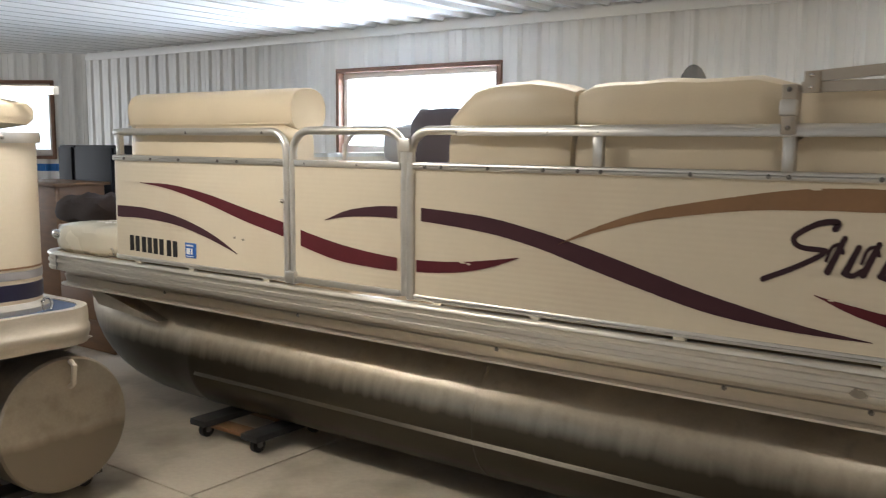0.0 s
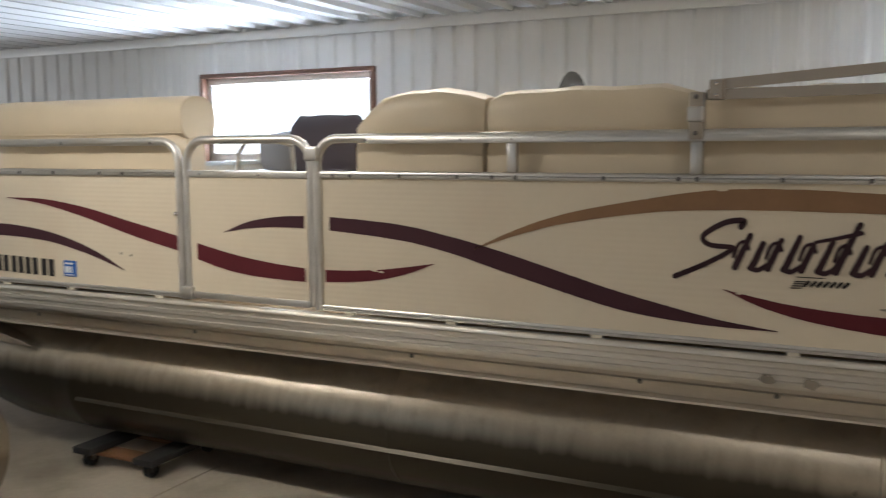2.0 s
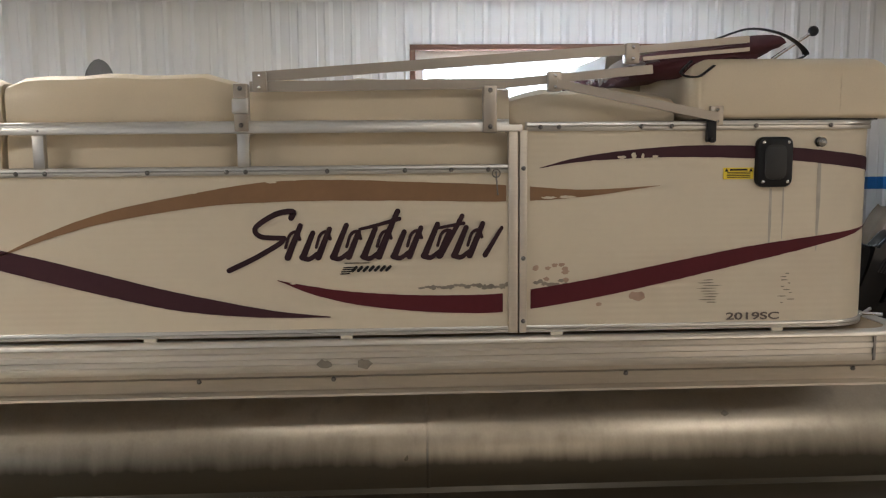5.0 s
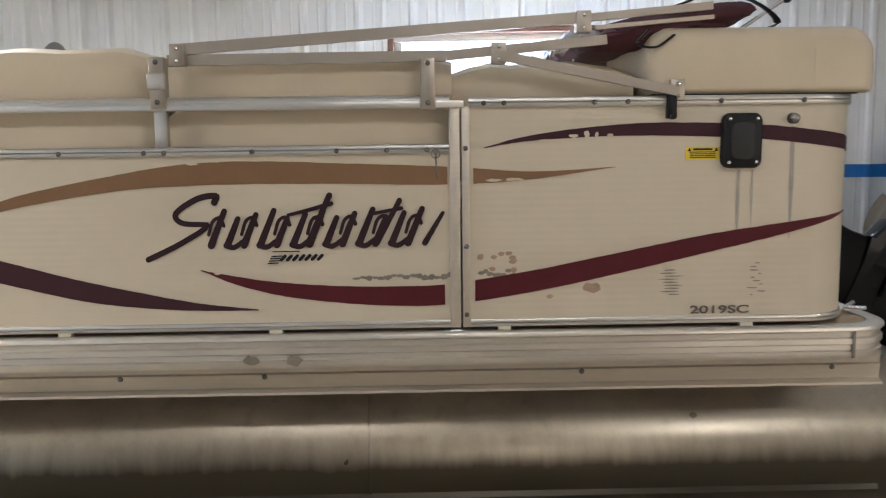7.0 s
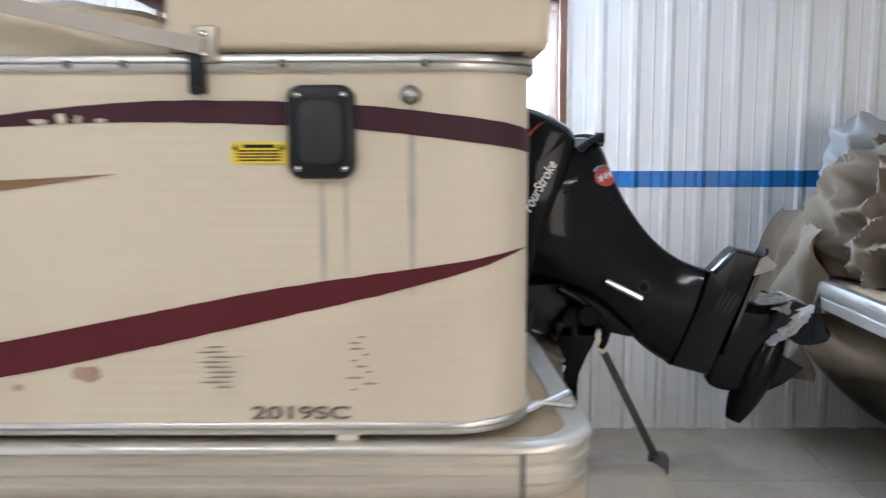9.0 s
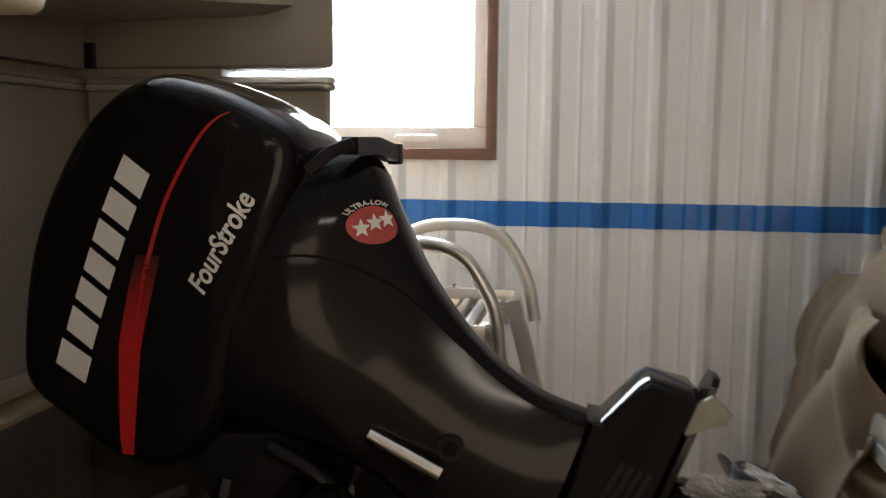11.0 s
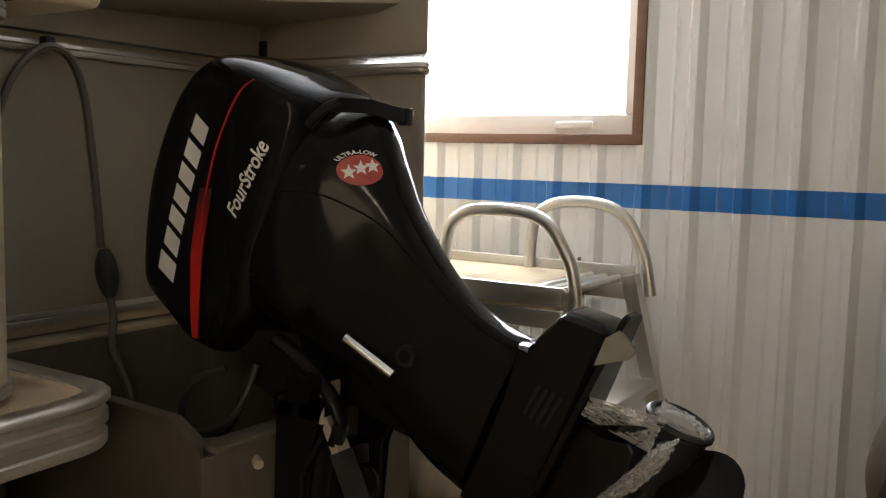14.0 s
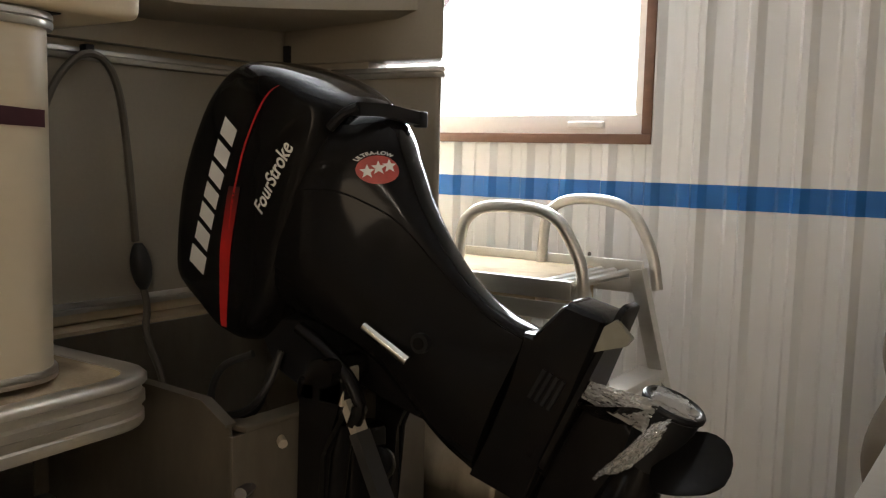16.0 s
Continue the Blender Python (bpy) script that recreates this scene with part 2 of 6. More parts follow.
SKYGLOW = bpy.data.materials.new("bright_sky")
SKYGLOW.use_nodes = True
SKYGLOW.node_tree.nodes["Principled BSDF"].inputs["Base Color"].default_value = (0, 0, 0, 1)
SKYGLOW.node_tree.nodes["Principled BSDF"].inputs["Emission Color"].default_value = (0.93, 0.97, 1.0, 1)
SKYGLOW.node_tree.nodes["Principled BSDF"].inputs["Emission Strength"].default_value = 3.2
GLASS = clear("window_glass", (0.9, 0.95, 1.0), 0.02, 0.03)
SMOKE = clear("smoked_acrylic", (0.06, 0.06, 0.06), 0.05, 0.55)
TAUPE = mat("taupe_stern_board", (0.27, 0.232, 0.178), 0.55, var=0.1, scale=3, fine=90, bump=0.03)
BAG = clear("clear_plastic_bag", (0.80, 0.79, 0.77), 0.12, 0.34)

# ---- mesh helpers ----
ORIGIN = {}


def finish(name, bm, material, smooth=35.0):
    bmesh.ops.recalc_face_normals(bm, faces=bm.faces[:])
    me = bpy.data.meshes.new(name)
    bm.to_mesh(me)
    bm.free()
    me.materials.append(material)
    if smooth:
        me.polygons.foreach_set("use_smooth", [True] * len(me.polygons))
        me.set_sharp_from_angle(angle=radians(smooth))
    return me


def thing(name, at, label, category, group=""):
    """An empty at the base of a thing; its parts are given in world places."""
    o = new(name)
    o.location = at
    o.empty_display_size = 0.05
    ORIGIN[o] = Vector(at)
    return tagged(o, label, category, group)


def part(name, bm, material, parent, label="", smooth=35.0):
    org = ORIGIN[parent]
    bmesh.ops.translate(bm, vec=-org, verts=bm.verts[:])
    o = new(name, finish(name, bm, material, smooth))
    o.parent = parent
    ORIGIN[o] = org
    return tagged(o, label)


def solo(name, bm, material, label, category, kind="", group="", smooth=35.0):
    """A thing of one mesh, with its origin at the middle of its base."""
    xs = [v.co for v in bm.verts]
    org = Vector((sum(c.x for c in xs) / len(xs), sum(c.y for c in xs) / len(xs), min(c.z for c in xs)))
    bmesh.ops.translate(bm, vec=-org, verts=bm.verts[:])
    o = new(name, finish(name, bm, material, smooth))
    o.location = org
    ORIGIN[o] = org
    return tagged(o, label, category, group, kind)


def dots(name, places, r, material, parent):
    """Round heads of screws and studs, each an object, all on one mesh."""
    me = finish(name, ball(bmesh.new(), (0, 0, 0), r, seg=8), material)
    for p in places:
        o = new(name, me)
        o.parent = parent
        o.location = Vector(p) - ORIGIN[parent]


def B():
    return bmesh.new()


def box(bm, x0, x1, y0, y1, z0, z1, bev=0.0, seg=2, m=None):
    r = bmesh.ops.create_cube(bm, size=1)
    vs = r["verts"]
    bmesh.ops.scale(bm, vec=(abs(x1 - x0), abs(y1 - y0), abs(z1 - z0)), verts=vs)
    bmesh.ops.translate(bm, vec=((x0 + x1) / 2, (y0 + y1) / 2, (z0 + z1) / 2), verts=vs)
    if bev:
        es = list({e for v in vs for e in v.link_edges})
        out = bmesh.ops.bevel(bm, geom=es, offset=bev, segments=seg, profile=0.5, affect="EDGES", clamp_overlap=True)
        vs = list({v for f in out["faces"] for v in f.verts} | {v for v in vs if v.is_valid})
    if m is not None:
        bmesh.ops.transform(bm, matrix=m, verts=vs)
    return bm


def spline(pts, n=8):
    """A smooth curve through a few points, of any dimension."""
    p = [np.array(q, float) for q in pts]
    p = [2 * p[0] - p[1]] + p + [2 * p[-1] - p[-2]]
    out = []
    for i in range(1, len(p) - 2):
        a, b, c, d = p[i - 1:i + 3]
        for k in range(n):
            t = k / n
            out.append(0.5 * (2 * b + (c - a) * t + (2 * a - 5 * b + 4 * c - d) * t * t + (3 * b - a - 3 * c + d) * t ** 3))
    out.append(p[-2])
    return out


def closed_spline(pts, n=6):
    p = [np.array(q, float) for q in pts]
    out, c = [], len(p)
    for i in range(c):
        a, b, d, e = p[i - 1], p[i], p[(i + 1) % c], p[(i + 2) % c]
        for k in range(n):
            t = k / n
            out.append(0.5 * (2 * b + (d - a) * t + (2 * a - 5 * b + 4 * d - e) * t * t + (3 * b - a - 3 * d + e) * t ** 3))
    return out


def loft(bm, rings, caps=True, closed=False):
    vs = [[bm.verts.new(Vector(p)) for p in r] for r in rings]
    k = len(vs[0])
    for a, b in zip(vs, vs[1:] + ([vs[0]] if closed else [])):
        for i in range(k):
            bm.faces.new((a[i], a[(i + 1) % k], b[(i + 1) % k], b[i]))
    if caps and not closed:
        bm.faces.new(vs[0][::-1])
        bm.faces.new(vs[-1])
    return bm


def rod(bm, pts, r, seg=10, flat=1.0, square=False):
    """A tube along points; flat: height over width; square: a box section."""
    P = [Vector(p) for p in pts]
    rings, up = [], Vector((0, 0, 1))
    for i, p in enumerate(P):
        d = (P[min(i + 1, len(P) - 1)] - P[max(i - 1, 0)]).normalized()
        s = d.cross(up)
        s = s.normalized() if s.length > 0.05 else Vector((0, 1, 0))
        if rings and s.dot(last) < 0:
            s = -s
        last = s
        u = s.cross(d).normalized()
        if square:
            rings.append([p + s * a * r + u * b * r * flat for a, b in ((-1, -1), (1, -1), (1, 1), (-1, 1))])
        else:
            rings.append([p + s * math.cos(2 * math.pi * k / seg) * r + u * math.sin(2 * math.pi * k / seg) * r * flat for k in range(seg)])
    return loft(bm, rings)


def cyl(bm, a, b, r, r2=None, seg=20):
    a, b = Vector(a), Vector(b)
    d = (b - a).normalized()
    s = d.orthogonal().normalized()
    u = d.cross(s)
    ring = lambda c, q: [c + (s * math.cos(2 * math.pi * k / seg) + u * math.sin(2 * math.pi * k / seg)) * q for k in range(seg)]
    return loft(bm, [ring(a, r), ring(b, r if r2 is None else r2)])


def ball(bm, c, r, sx=1, sy=1, sz=1, seg=12):
    q = bmesh.ops.create_uvsphere(bm, u_segments=seg, v_segments=max(6, seg // 2), radius=r)["verts"]
    bmesh.ops.scale(bm, vec=(sx, sy, sz), verts=q)
    bmesh.ops.translate(bm, vec=c, verts=q)
    return bm


def prism(bm, poly, a, b, plane="xz"):
    """A polygon in a plane, pushed from a to b along the third axis."""
    put = {"xz": lambda p, h: (p[0], h, p[1]), "xy": lambda p, h: (p[0], p[1], h), "yz": lambda p, h: (h, p[0], p[1])}[plane]
    return loft(bm, [[put(p, a) for p in poly], [put(p, b) for p in poly]])


def arc_path(corners, r=0.1, n=6, closed=True):
    """A plan outline with its corners rounded; a corner may name a radius of its own."""
    out, c = [], len(corners)
    for i, q in enumerate(corners):
        rr = q[2] if len(q) > 2 else r
        p = Vector(q[:2])
        if not closed and i in (0, c - 1) or rr == 0:
            out.append(p)
            continue
        a, b = (Vector(corners[i - 1][:2]) - p).normalized(), (Vector(corners[(i + 1) % c][:2]) - p).normalized()
        half = a.angle(b) / 2
        t = rr / math.tan(half)
        o = p + (a + b).normalized() * (rr / math.sin(half))
        s, e = p + a * t - o, p + b * t - o
        full = s.angle_signed(e)
        for k in range(n + 1):
            g = -full * k / n
            out.append(o + Vector((s.x * math.cos(g) - s.y * math.sin(g), s.x * math.sin(g) + s.y * math.cos(g))))
    return out


def sweep(bm, path, profile, closed=True):
    """A section of (outwards, height) along a plan path; outwards is to the right of the way."""
    n = len(path)
    rings = []
    for i, p in enumerate(path):
        a = path[(i - 1) % n] if closed or i else p
        b = path[(i + 1) % n] if closed or i < n - 1 else p
        d = (b - a).normalized()
        o = Vector((d.y, -d.x))
        rings.append([(p.x + o.x * w, p.y + o.y * w, z) for w, z in profile])
    return loft(bm, rings, caps=not closed, closed=closed)


def pillow(bm, x0, x1, y0, y1, z0, z1, r=0.05, sag=0.0, crown=0.0):
    """A stuffed cushion: rounded box with a swollen top."""
    nx = max(6, int((x1 - x0) / 0.06))
    rings = []
    for i in range(nx + 1):
        u = i / nx
        e = min(u, 1 - u) * (x1 - x0)
        k = 1 - math.sqrt(max(0, 1 - min(1, e / r))) if e < r else 1.0
        k = 0.72 + 0.28 * math.sqrt(max(0.0, k))
        x = x0 + (x1 - x0) * u
        cy, cz, hy, hz = (y0 + y1) / 2, (z0 + z1) / 2, (y1 - y0) / 2 * k, (z1 - z0) / 2 * k
        w = 0.004 * math.sin(x * 23) + 0.003 * math.sin(x * 51 + 1)
        ring = []
        for j in range(24):
            a = 2 * math.pi * j / 24
            ca, sa = math.cos(a), math.sin(a)
            q = (abs(ca) ** 4 + abs(sa) ** 4) ** -0.25
            ring.append((x, cy + hy * ca * q, cz + hz * sa * q + (w + crown * math.sin(math.pi * u)) * max(0, sa)))
        rings.append(ring)
    return loft(bm, rings)

# ---- the room ----


def rib_prisms(bm, x0, x1, z0, z1, pitch=0.163, h=0.019, depth=0.10, front=0.0):
    """Upright ribs of a sheet-metal wall, along x, its face towards -y."""
    prof, x = [], math.floor(x0 / pitch) * pitch + 0.057 - 2 * pitch
    while x < x1 + pitch:
        prof += [(x, 0), (x + 0.052, 0), (x + 0.060, 0.003), (x + 0.068, 0), (x + 0.104, 0), (x + 0.116, h), (x + 0.138, h)]
        x += pitch
    def at(v):
        for a, b in zip(prof, prof[1:]):
            if a[0] <= v <= b[0]:
                return a[1] + (b[1] - a[1]) * (v - a[0]) / max(1e-6, b[0] - a[0])
        return 0
    line = [(x0, at(x0))] + [p for p in prof if x0 + 1e-4 < p[0] < x1 - 1e-4] + [(x1, at(x1))]
    poly = [(px, -py - front) for px, py in line]
    if depth:
        poly += [(x1, depth), (x0, depth)]
        return prism(bm, poly, z0, z1, "xy")
    poly += [(px, -py - front + 0.002) for px, py in line[::-1]]
    return prism(bm, poly, z0, z1, "xy")


def ribbed_wall(name, m, x0, x1, holes, label):
    bm, x = B(), x0
    for a, b, za, zb in holes:
        rib_prisms(bm, x, a, FZ, CZ + 0.02)
        rib_prisms(bm, a, b, FZ, za)
        rib_prisms(bm, a, b, zb, CZ + 0.02)
        x = b
    rib_prisms(bm, x, x1, FZ, CZ + 0.02)
    w = new(name, finish(name, bm, WALLP, 20))
    w.matrix_world = m
    tagged(w, label, "wall", kind="structure")
    s = B()
    rib_prisms(s, x0, x1, 1.29, 1.37, depth=0, front=0.003)
    st = new("painted_stripe", finish("painted_stripe", s, BLUE, 20))
    st.parent = w
    tagged(st, "hand-painted blue stripe")
    return w


def window(name, m, a, b, za, zb, mullions=()):
    """A slider window: brown outer trim, white frame, panes; along x, in an opening."""
    w = new(name)
    w.matrix_world = m
    ORIGIN[w] = Vector((0, 0, 0))
    tagged(w, "white slider window in red-brown wooden trim, blown-out daylight behind", "window", kind="structure")
    t = 0.035
    for n, q in (("trim", (a, b, zb - t, zb)), ("trim", (a, b, za, za + t)), ("trim", (a, a + t, za + t, zb - t)), ("trim", (b - t, b, za + t, zb - t))):
        part(n, box(B(), q[0], q[1], -0.028, 0.098, q[2], q[3], 0.003), WOODTRIM, w, "red-brown wooden trim")
    f = 0.05
    a, b, za, zb = a + t, b - t, za + t, zb - t
    for q in ((a, b, zb - f, zb), (a, b, za, za + f + 0.02), (a, a + f, za + f + 0.02, zb - f), (b - f, b, za + f + 0.02, zb - f)):
        part("frame", box(B(), q[0], q[1], 0.03, 0.09, q[2], q[3], 0.006), WHITEPVC, w, "white vinyl frame")
    for x in mullions:
        part("mullion", box(B(), x - 0.022, x + 0.022, 0.035, 0.085, za + f + 0.02, zb - f, 0.004), WHITEPVC, w, "white vinyl bar")
    part("latch", box(B(), b - 0.30, b - 0.16, 0.012, 0.03, za + 0.02, za + 0.045, 0.005), WHITEPVC, w, "white latch")
    p = part("pane", box(B(), a + f, b - f, 0.058, 0.064, za + f + 0.02, zb - f), GLASS, w, "clear glass")
    p.visible_shadow = False
    return w


BACK = pose(0, WY, 0)
ribbed_wall("wall_north", BACK, -9.05, 6.4, [(-5.33, -3.69, 1.50, 2.235), (-0.29, 1.655, 1.50, 2.215)], "white ribbed sheet-metal wall with a blue stripe")
window("window_1", BACK, -5.33, -3.69, 1.50, 2.235)
window("window_2", BACK, -0.29, 1.655, 1.50, 2.215)
FARM = pose(-9.05 - 3.1 * math.cos(radians(34)), WY - 3.1 * math.sin(radians(34)), 0, 0, 0, 34)
ribbed_wall("wall_west", FARM, 0, 3.1, [(1.0, 2.74, 1.42, 2.27)], "white ribbed sheet-metal wall with a blue stripe")
window("window_3", FARM, 1.0, 2.74, 1.42, 2.27, (2.05,))
# flat trim along the head of the window wall
solo("trim", box(B(), -9.0, 6.4, WY - 0.034, WY - 0.02, CZ - 0.075, CZ - 0.005, 0.003), WALLP, "white sheet-metal trim under the ceiling", "trim", "structure")
# ceiling: one ribbed sheet, its ribs running towards the window wall
bm, prof, x = B(), [], -12.2
while x < 6.6:
    prof += [(x, 0), (x + 0.10, 0), (x + 0.108, 0.005), (x + 0.116, 0), (x + 0.155, 0), (x + 0.176, -0.030), (x + 0.208, -0.030)]
    x += 0.2286
prof = [(a, CZ + 0.030 + b) for a, b in prof]
poly = prof + [(prof[-1][0], CZ + 0.12), (prof[0][0], CZ + 0.12)]
prism(bm, poly, -7.2, WY + 0.1, "xz")
tagged(new("ceiling", finish("ceiling", bm, CEILP, 20)), "glossy white ribbed sheet-metal ceiling", "ceiling", kind="structure")
# plain walls that close the room; doorways behind the camera are added for light
bm = B()
box(bm, -12.2, -7.0, -7.2, -7.0, FZ, CZ)
box(bm, -1.4, 3.7, -7.2, -7.0, FZ, CZ)
box(bm, 6.3, 6.4, -7.2, -7.0, FZ, CZ)
box(bm, 3.7, 6.3, -7.2, -7.0, FZ + 2.3, CZ)
box(bm, -7.0, -1.4, -7.2, -7.0, FZ + 2.4, CZ)
tagged(new("wall_south", finish("wall_south", bm, WALLP)), "plain white wall with two wide doorways, added out of sight for light", "wall", kind="structure")
tagged(new("wall_east", finish("wall_east", box(B(), 6.4, 6.5, -7.2, WY + 0.1, FZ, CZ), WALLP)), "plain white wall", "wall", kind="structure")
bm = B()
box(bm, -12.3, -12.2, -7.2, -1.9, FZ, CZ)
box(bm, -12.3, -12.2, 0.9, WY + 0.1, FZ, CZ)
box(bm, -12.3, -12.2, -1.9, 0.9, FZ + 2.42, CZ)
tagged(new("wall_far_west", finish("wall_far_west", bm, WALLP)), "plain white wall with an open doorway", "wall", kind="structure")
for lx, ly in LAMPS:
    fx_lamp = thing("ceiling_light", (lx, ly, CZ - 0.09), "white tube light on the ceiling, out of sight", "ceiling light", "tube lights on the ceiling")
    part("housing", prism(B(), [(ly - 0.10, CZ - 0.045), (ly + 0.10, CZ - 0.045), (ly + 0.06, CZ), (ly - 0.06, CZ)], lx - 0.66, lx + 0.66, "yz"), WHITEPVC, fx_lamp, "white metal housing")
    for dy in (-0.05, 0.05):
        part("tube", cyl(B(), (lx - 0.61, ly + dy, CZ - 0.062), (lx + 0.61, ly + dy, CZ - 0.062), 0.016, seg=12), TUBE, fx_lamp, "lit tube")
# overcast sky seen through the windows
tagged(new("backdrop", finish("backdrop", box(B(), -40, 30, WY + 9.0, WY + 9.1, -3, 14), SKYGLOW)), "blank overcast sky beyond the windows", "sky", kind="structure")
# floor: a dark bed and concrete slabs with sawn joints
floor = tagged(new("floor", finish("floor", box(B(), -12.3, 6.5, -7.2, WY + 0.1, FZ - 0.2, FZ - 0.012), STEEL)), "dusty concrete floor with sawn joints", "floor", kind="structure")
ORIGIN[floor] = Vector((0, 0, 0))
tagged(new("ground", finish("ground", box(B(), -60, 60, -60, 60, FZ - 0.4, FZ - 0.25), CONC)), "pale ground outside", "ground", kind="structure")
slab = finish("slab", box(B(), -1.496, 1.496, -1.246, 1.246, -0.012, 0.0, 0.003, 1), CONC)
for i in range(-4, 4):
    for j in range(-3, 2):
        s = new("slab", slab)
        s.location = (-3.23 + 3.0 * i + 1.5, -0.44 + 2.5 * j + 1.25, FZ)
        s.parent = floor

# ---- the pontoon boat ----
boat = thing("pontoon_boat", (-1.75, 1.26, FZ), "cream pontoon boat with maroon and tan swooshes, on dollies", "boat")
X0, X1, YF = -5.140, 1.335, 2.52   # bow, stern, far side


def float_tube(yc, name):
    bm, rings = B(), []
    stations = [(1.60, 0.475, 0.285, 0.285), (1.585, 0.475, 0.295, 0.295), (-3.92, 0.475, 0.295, 0.295), (-3.935, 0.475, 0.299, 0.299), (-3.96, 0.476, 0.294, 0.294)]
    for k in range(1, 15):
        u = math.sin(math.pi / 2 * k / 14)
        lo, hi = 0.182 + 0.62 * (1 - math.sqrt(1 - 0.98 * u ** 3.2)), 0.770 + 0.09 * u
        stations.append((-3.96 - 1.196 * u, (lo + hi) / 2, 0.294 * math.sqrt(1 - 0.97 * u ** 3), (hi - lo) / 2))
    for x, zc, ry, rz in stations:
        rings.append([(x, yc + ry * math.cos(2 * math.pi * j / 48), zc + rz * math.sin(2 * math.pi * j / 48)) for j in range(48)])
    t = part(name, loft(bm, rings), FLOAT, boat, "stained aluminium float with a nose cone, shade painted below")
    for x in (-2.1, -0.28):
        k = B()
        rr = [[(x + dx, yc + r * math.cos(2 * math.pi * j / 48), 0.475 + r * math.sin(2 * math.pi * j / 48)) for j in range(48)] for dx, r in ((-0.008, 0.2945), (-0.003, 0.2975), (0.003, 0.2975), (0.008, 0.2945))]
        loft(k, rr, caps=False)
        part("weld_seam", k, FLOAT, t)
    s = B()
    for a in (191, ):
        ca, sa = math.cos(radians(a)), math.sin(radians(a))
        prism(s, [(yc + 0.29 * ca, 0.475 + 0.29 * sa + 0.008), (yc + 0.306 * ca, 0.475 + 0.305 * sa - 0.012), (yc + 0.29 * ca + 0.02, 0.475 + 0.29 * sa - 0.03)], -3.9, 1.4, "yz")
    part("strake", s, FLOAT, t)
    f = B()
    prism(f, [(-4.86, 0.80), (-4.18, 0.655), (-4.30, 0.655), (-4.74, 0.69)], yc - 0.31, yc - 0.20)
    part("spray_fin", f, FLOAT, t)
    b2 = B()
    box(b2, -4.3, 1.35, yc - 0.05, yc + 0.05, 0.755, 0.80)
    for i in range(12):
        box(b2, -4.2 + i * 0.5, -4.12 + i * 0.5, yc - 0.14, yc + 0.14, 0.74, 0.80)
    part("deck_bracket", b2, ALUDULL, t)


float_tube(0.405, "float")
float_tube(2.115, "float")

OUT = [(X0, 0.0, 0.16), (X1, 0.0, 0.10), (X1 - 0.05, 0.93, 0.09), (0.80, 0.93, 0.03), (0.80, 1.775, 0.03), (X1, 1.775, 0.09), (X1, YF, 0.10), (X0, YF, 0.16)]
outline = arc_path(OUT)
bm = B()
prism(bm, [(p.x, p.y) for p in outline], 0.955, 0.984, "xy")
part("deck", bm, DECKFLOOR, boat, "dusty tan deck")
RUB = [(0.002, 0.888), (0.030, 0.886), (0.034, 0.892), (0.034, 0.908), (0.029, 0.912), (0.029, 0.928), (0.036, 0.932), (0.036, 0.948), (0.029, 0.953), (0.030, 0.968), (0.040, 0.974), (0.040, 0.984), (0.033, 0.990), (0.012, 0.990), (-0.012, 0.988), (-0.012, 0.984), (0.002, 0.984)]
# the rail runs round the boat but for the back of the motor recess
edge = arc_path([(0.815, 1.775), (X1, 1.775, 0.09), (X1, YF, 0.10), (X0, YF, 0.16), (X0, 0.0, 0.16), (X1, 0.0, 0.10), (X1 - 0.05, 0.93, 0.09), (0.815, 0.93)], closed=False)
part("rub_rail", sweep(B(), edge, RUB, closed=False), RAILALU, boat, "bright ridged aluminium edge rail", smooth=50)
RISER = [(-0.030, 0.888), (-0.036, 0.850), (-0.030, 0.845), (-0.040, 0.800), (-0.030, 0.796), (-0.010, 0.792), (-0.010, 0.784), (-0.045, 0.784), (-0.052, 0.79), (-0.045, 0.888)]
skirt = arc_path([(X1 + 0.02, YF), (X0, YF, 0.16), (X0, 0.0, 0.16), (X1 + 0.02, 0.0)], closed=False)
part("riser", sweep(B(), skirt, [(a - 0.02, b) for a, b in RISER], closed=False), ALUDULL, boat, "dull aluminium skirt under the edge rail", smooth=30)
for i in range(11):
    part("cross_member", box(B(), -4.6 + i * 0.5, -4.55 + i * 0.5, 0.12, YF - 0.12, 0.80, 0.953), ALUDULL, boat)
dots("screw", [(x, 0.052, 0.838) for x in (-4.05, -3.05, -1.95, -1.05, -0.6, 0.40, 1.20)], 0.009, STEEL, boat)
for x in (1.225, X0 + 0.195):
    part("rail_joint", box(B(), x - 0.004, x + 0.004, -0.038, -0.030, 0.888, 0.985), STEEL, boat)

# fence: skins on aluminium frames. Plan paths run with the outside on the right.
ZB, ZL, ZT = 1.0, 1.545, 1.69


def skin(name, path, z0, z1, parent=boat, material=SKIN, label="cream fluted aluminium panel"):
    return part(name, sweep(B(), path, [(0.0, z0), (0.0, z1), (-0.022, z1), (-0.022, z0)], closed=False), material, parent, label)


def rail_strip(name, path, z0, z1, out=0.012):
    h = z1 - z0
    pr = [(-0.028, z0), (out * 0.8, z0), (out, z0 + h * 0.15), (out, z0 + h * 0.42), (out * 0.6, z0 + h * 0.5), (out, z0 + h * 0.58), (out, z0 + h * 0.85), (out * 0.7, z1), (-0.028, z1)]
    return part(name, sweep(B(), path, pr, closed=False), ALU, boat, "ridged aluminium rail", smooth=50)


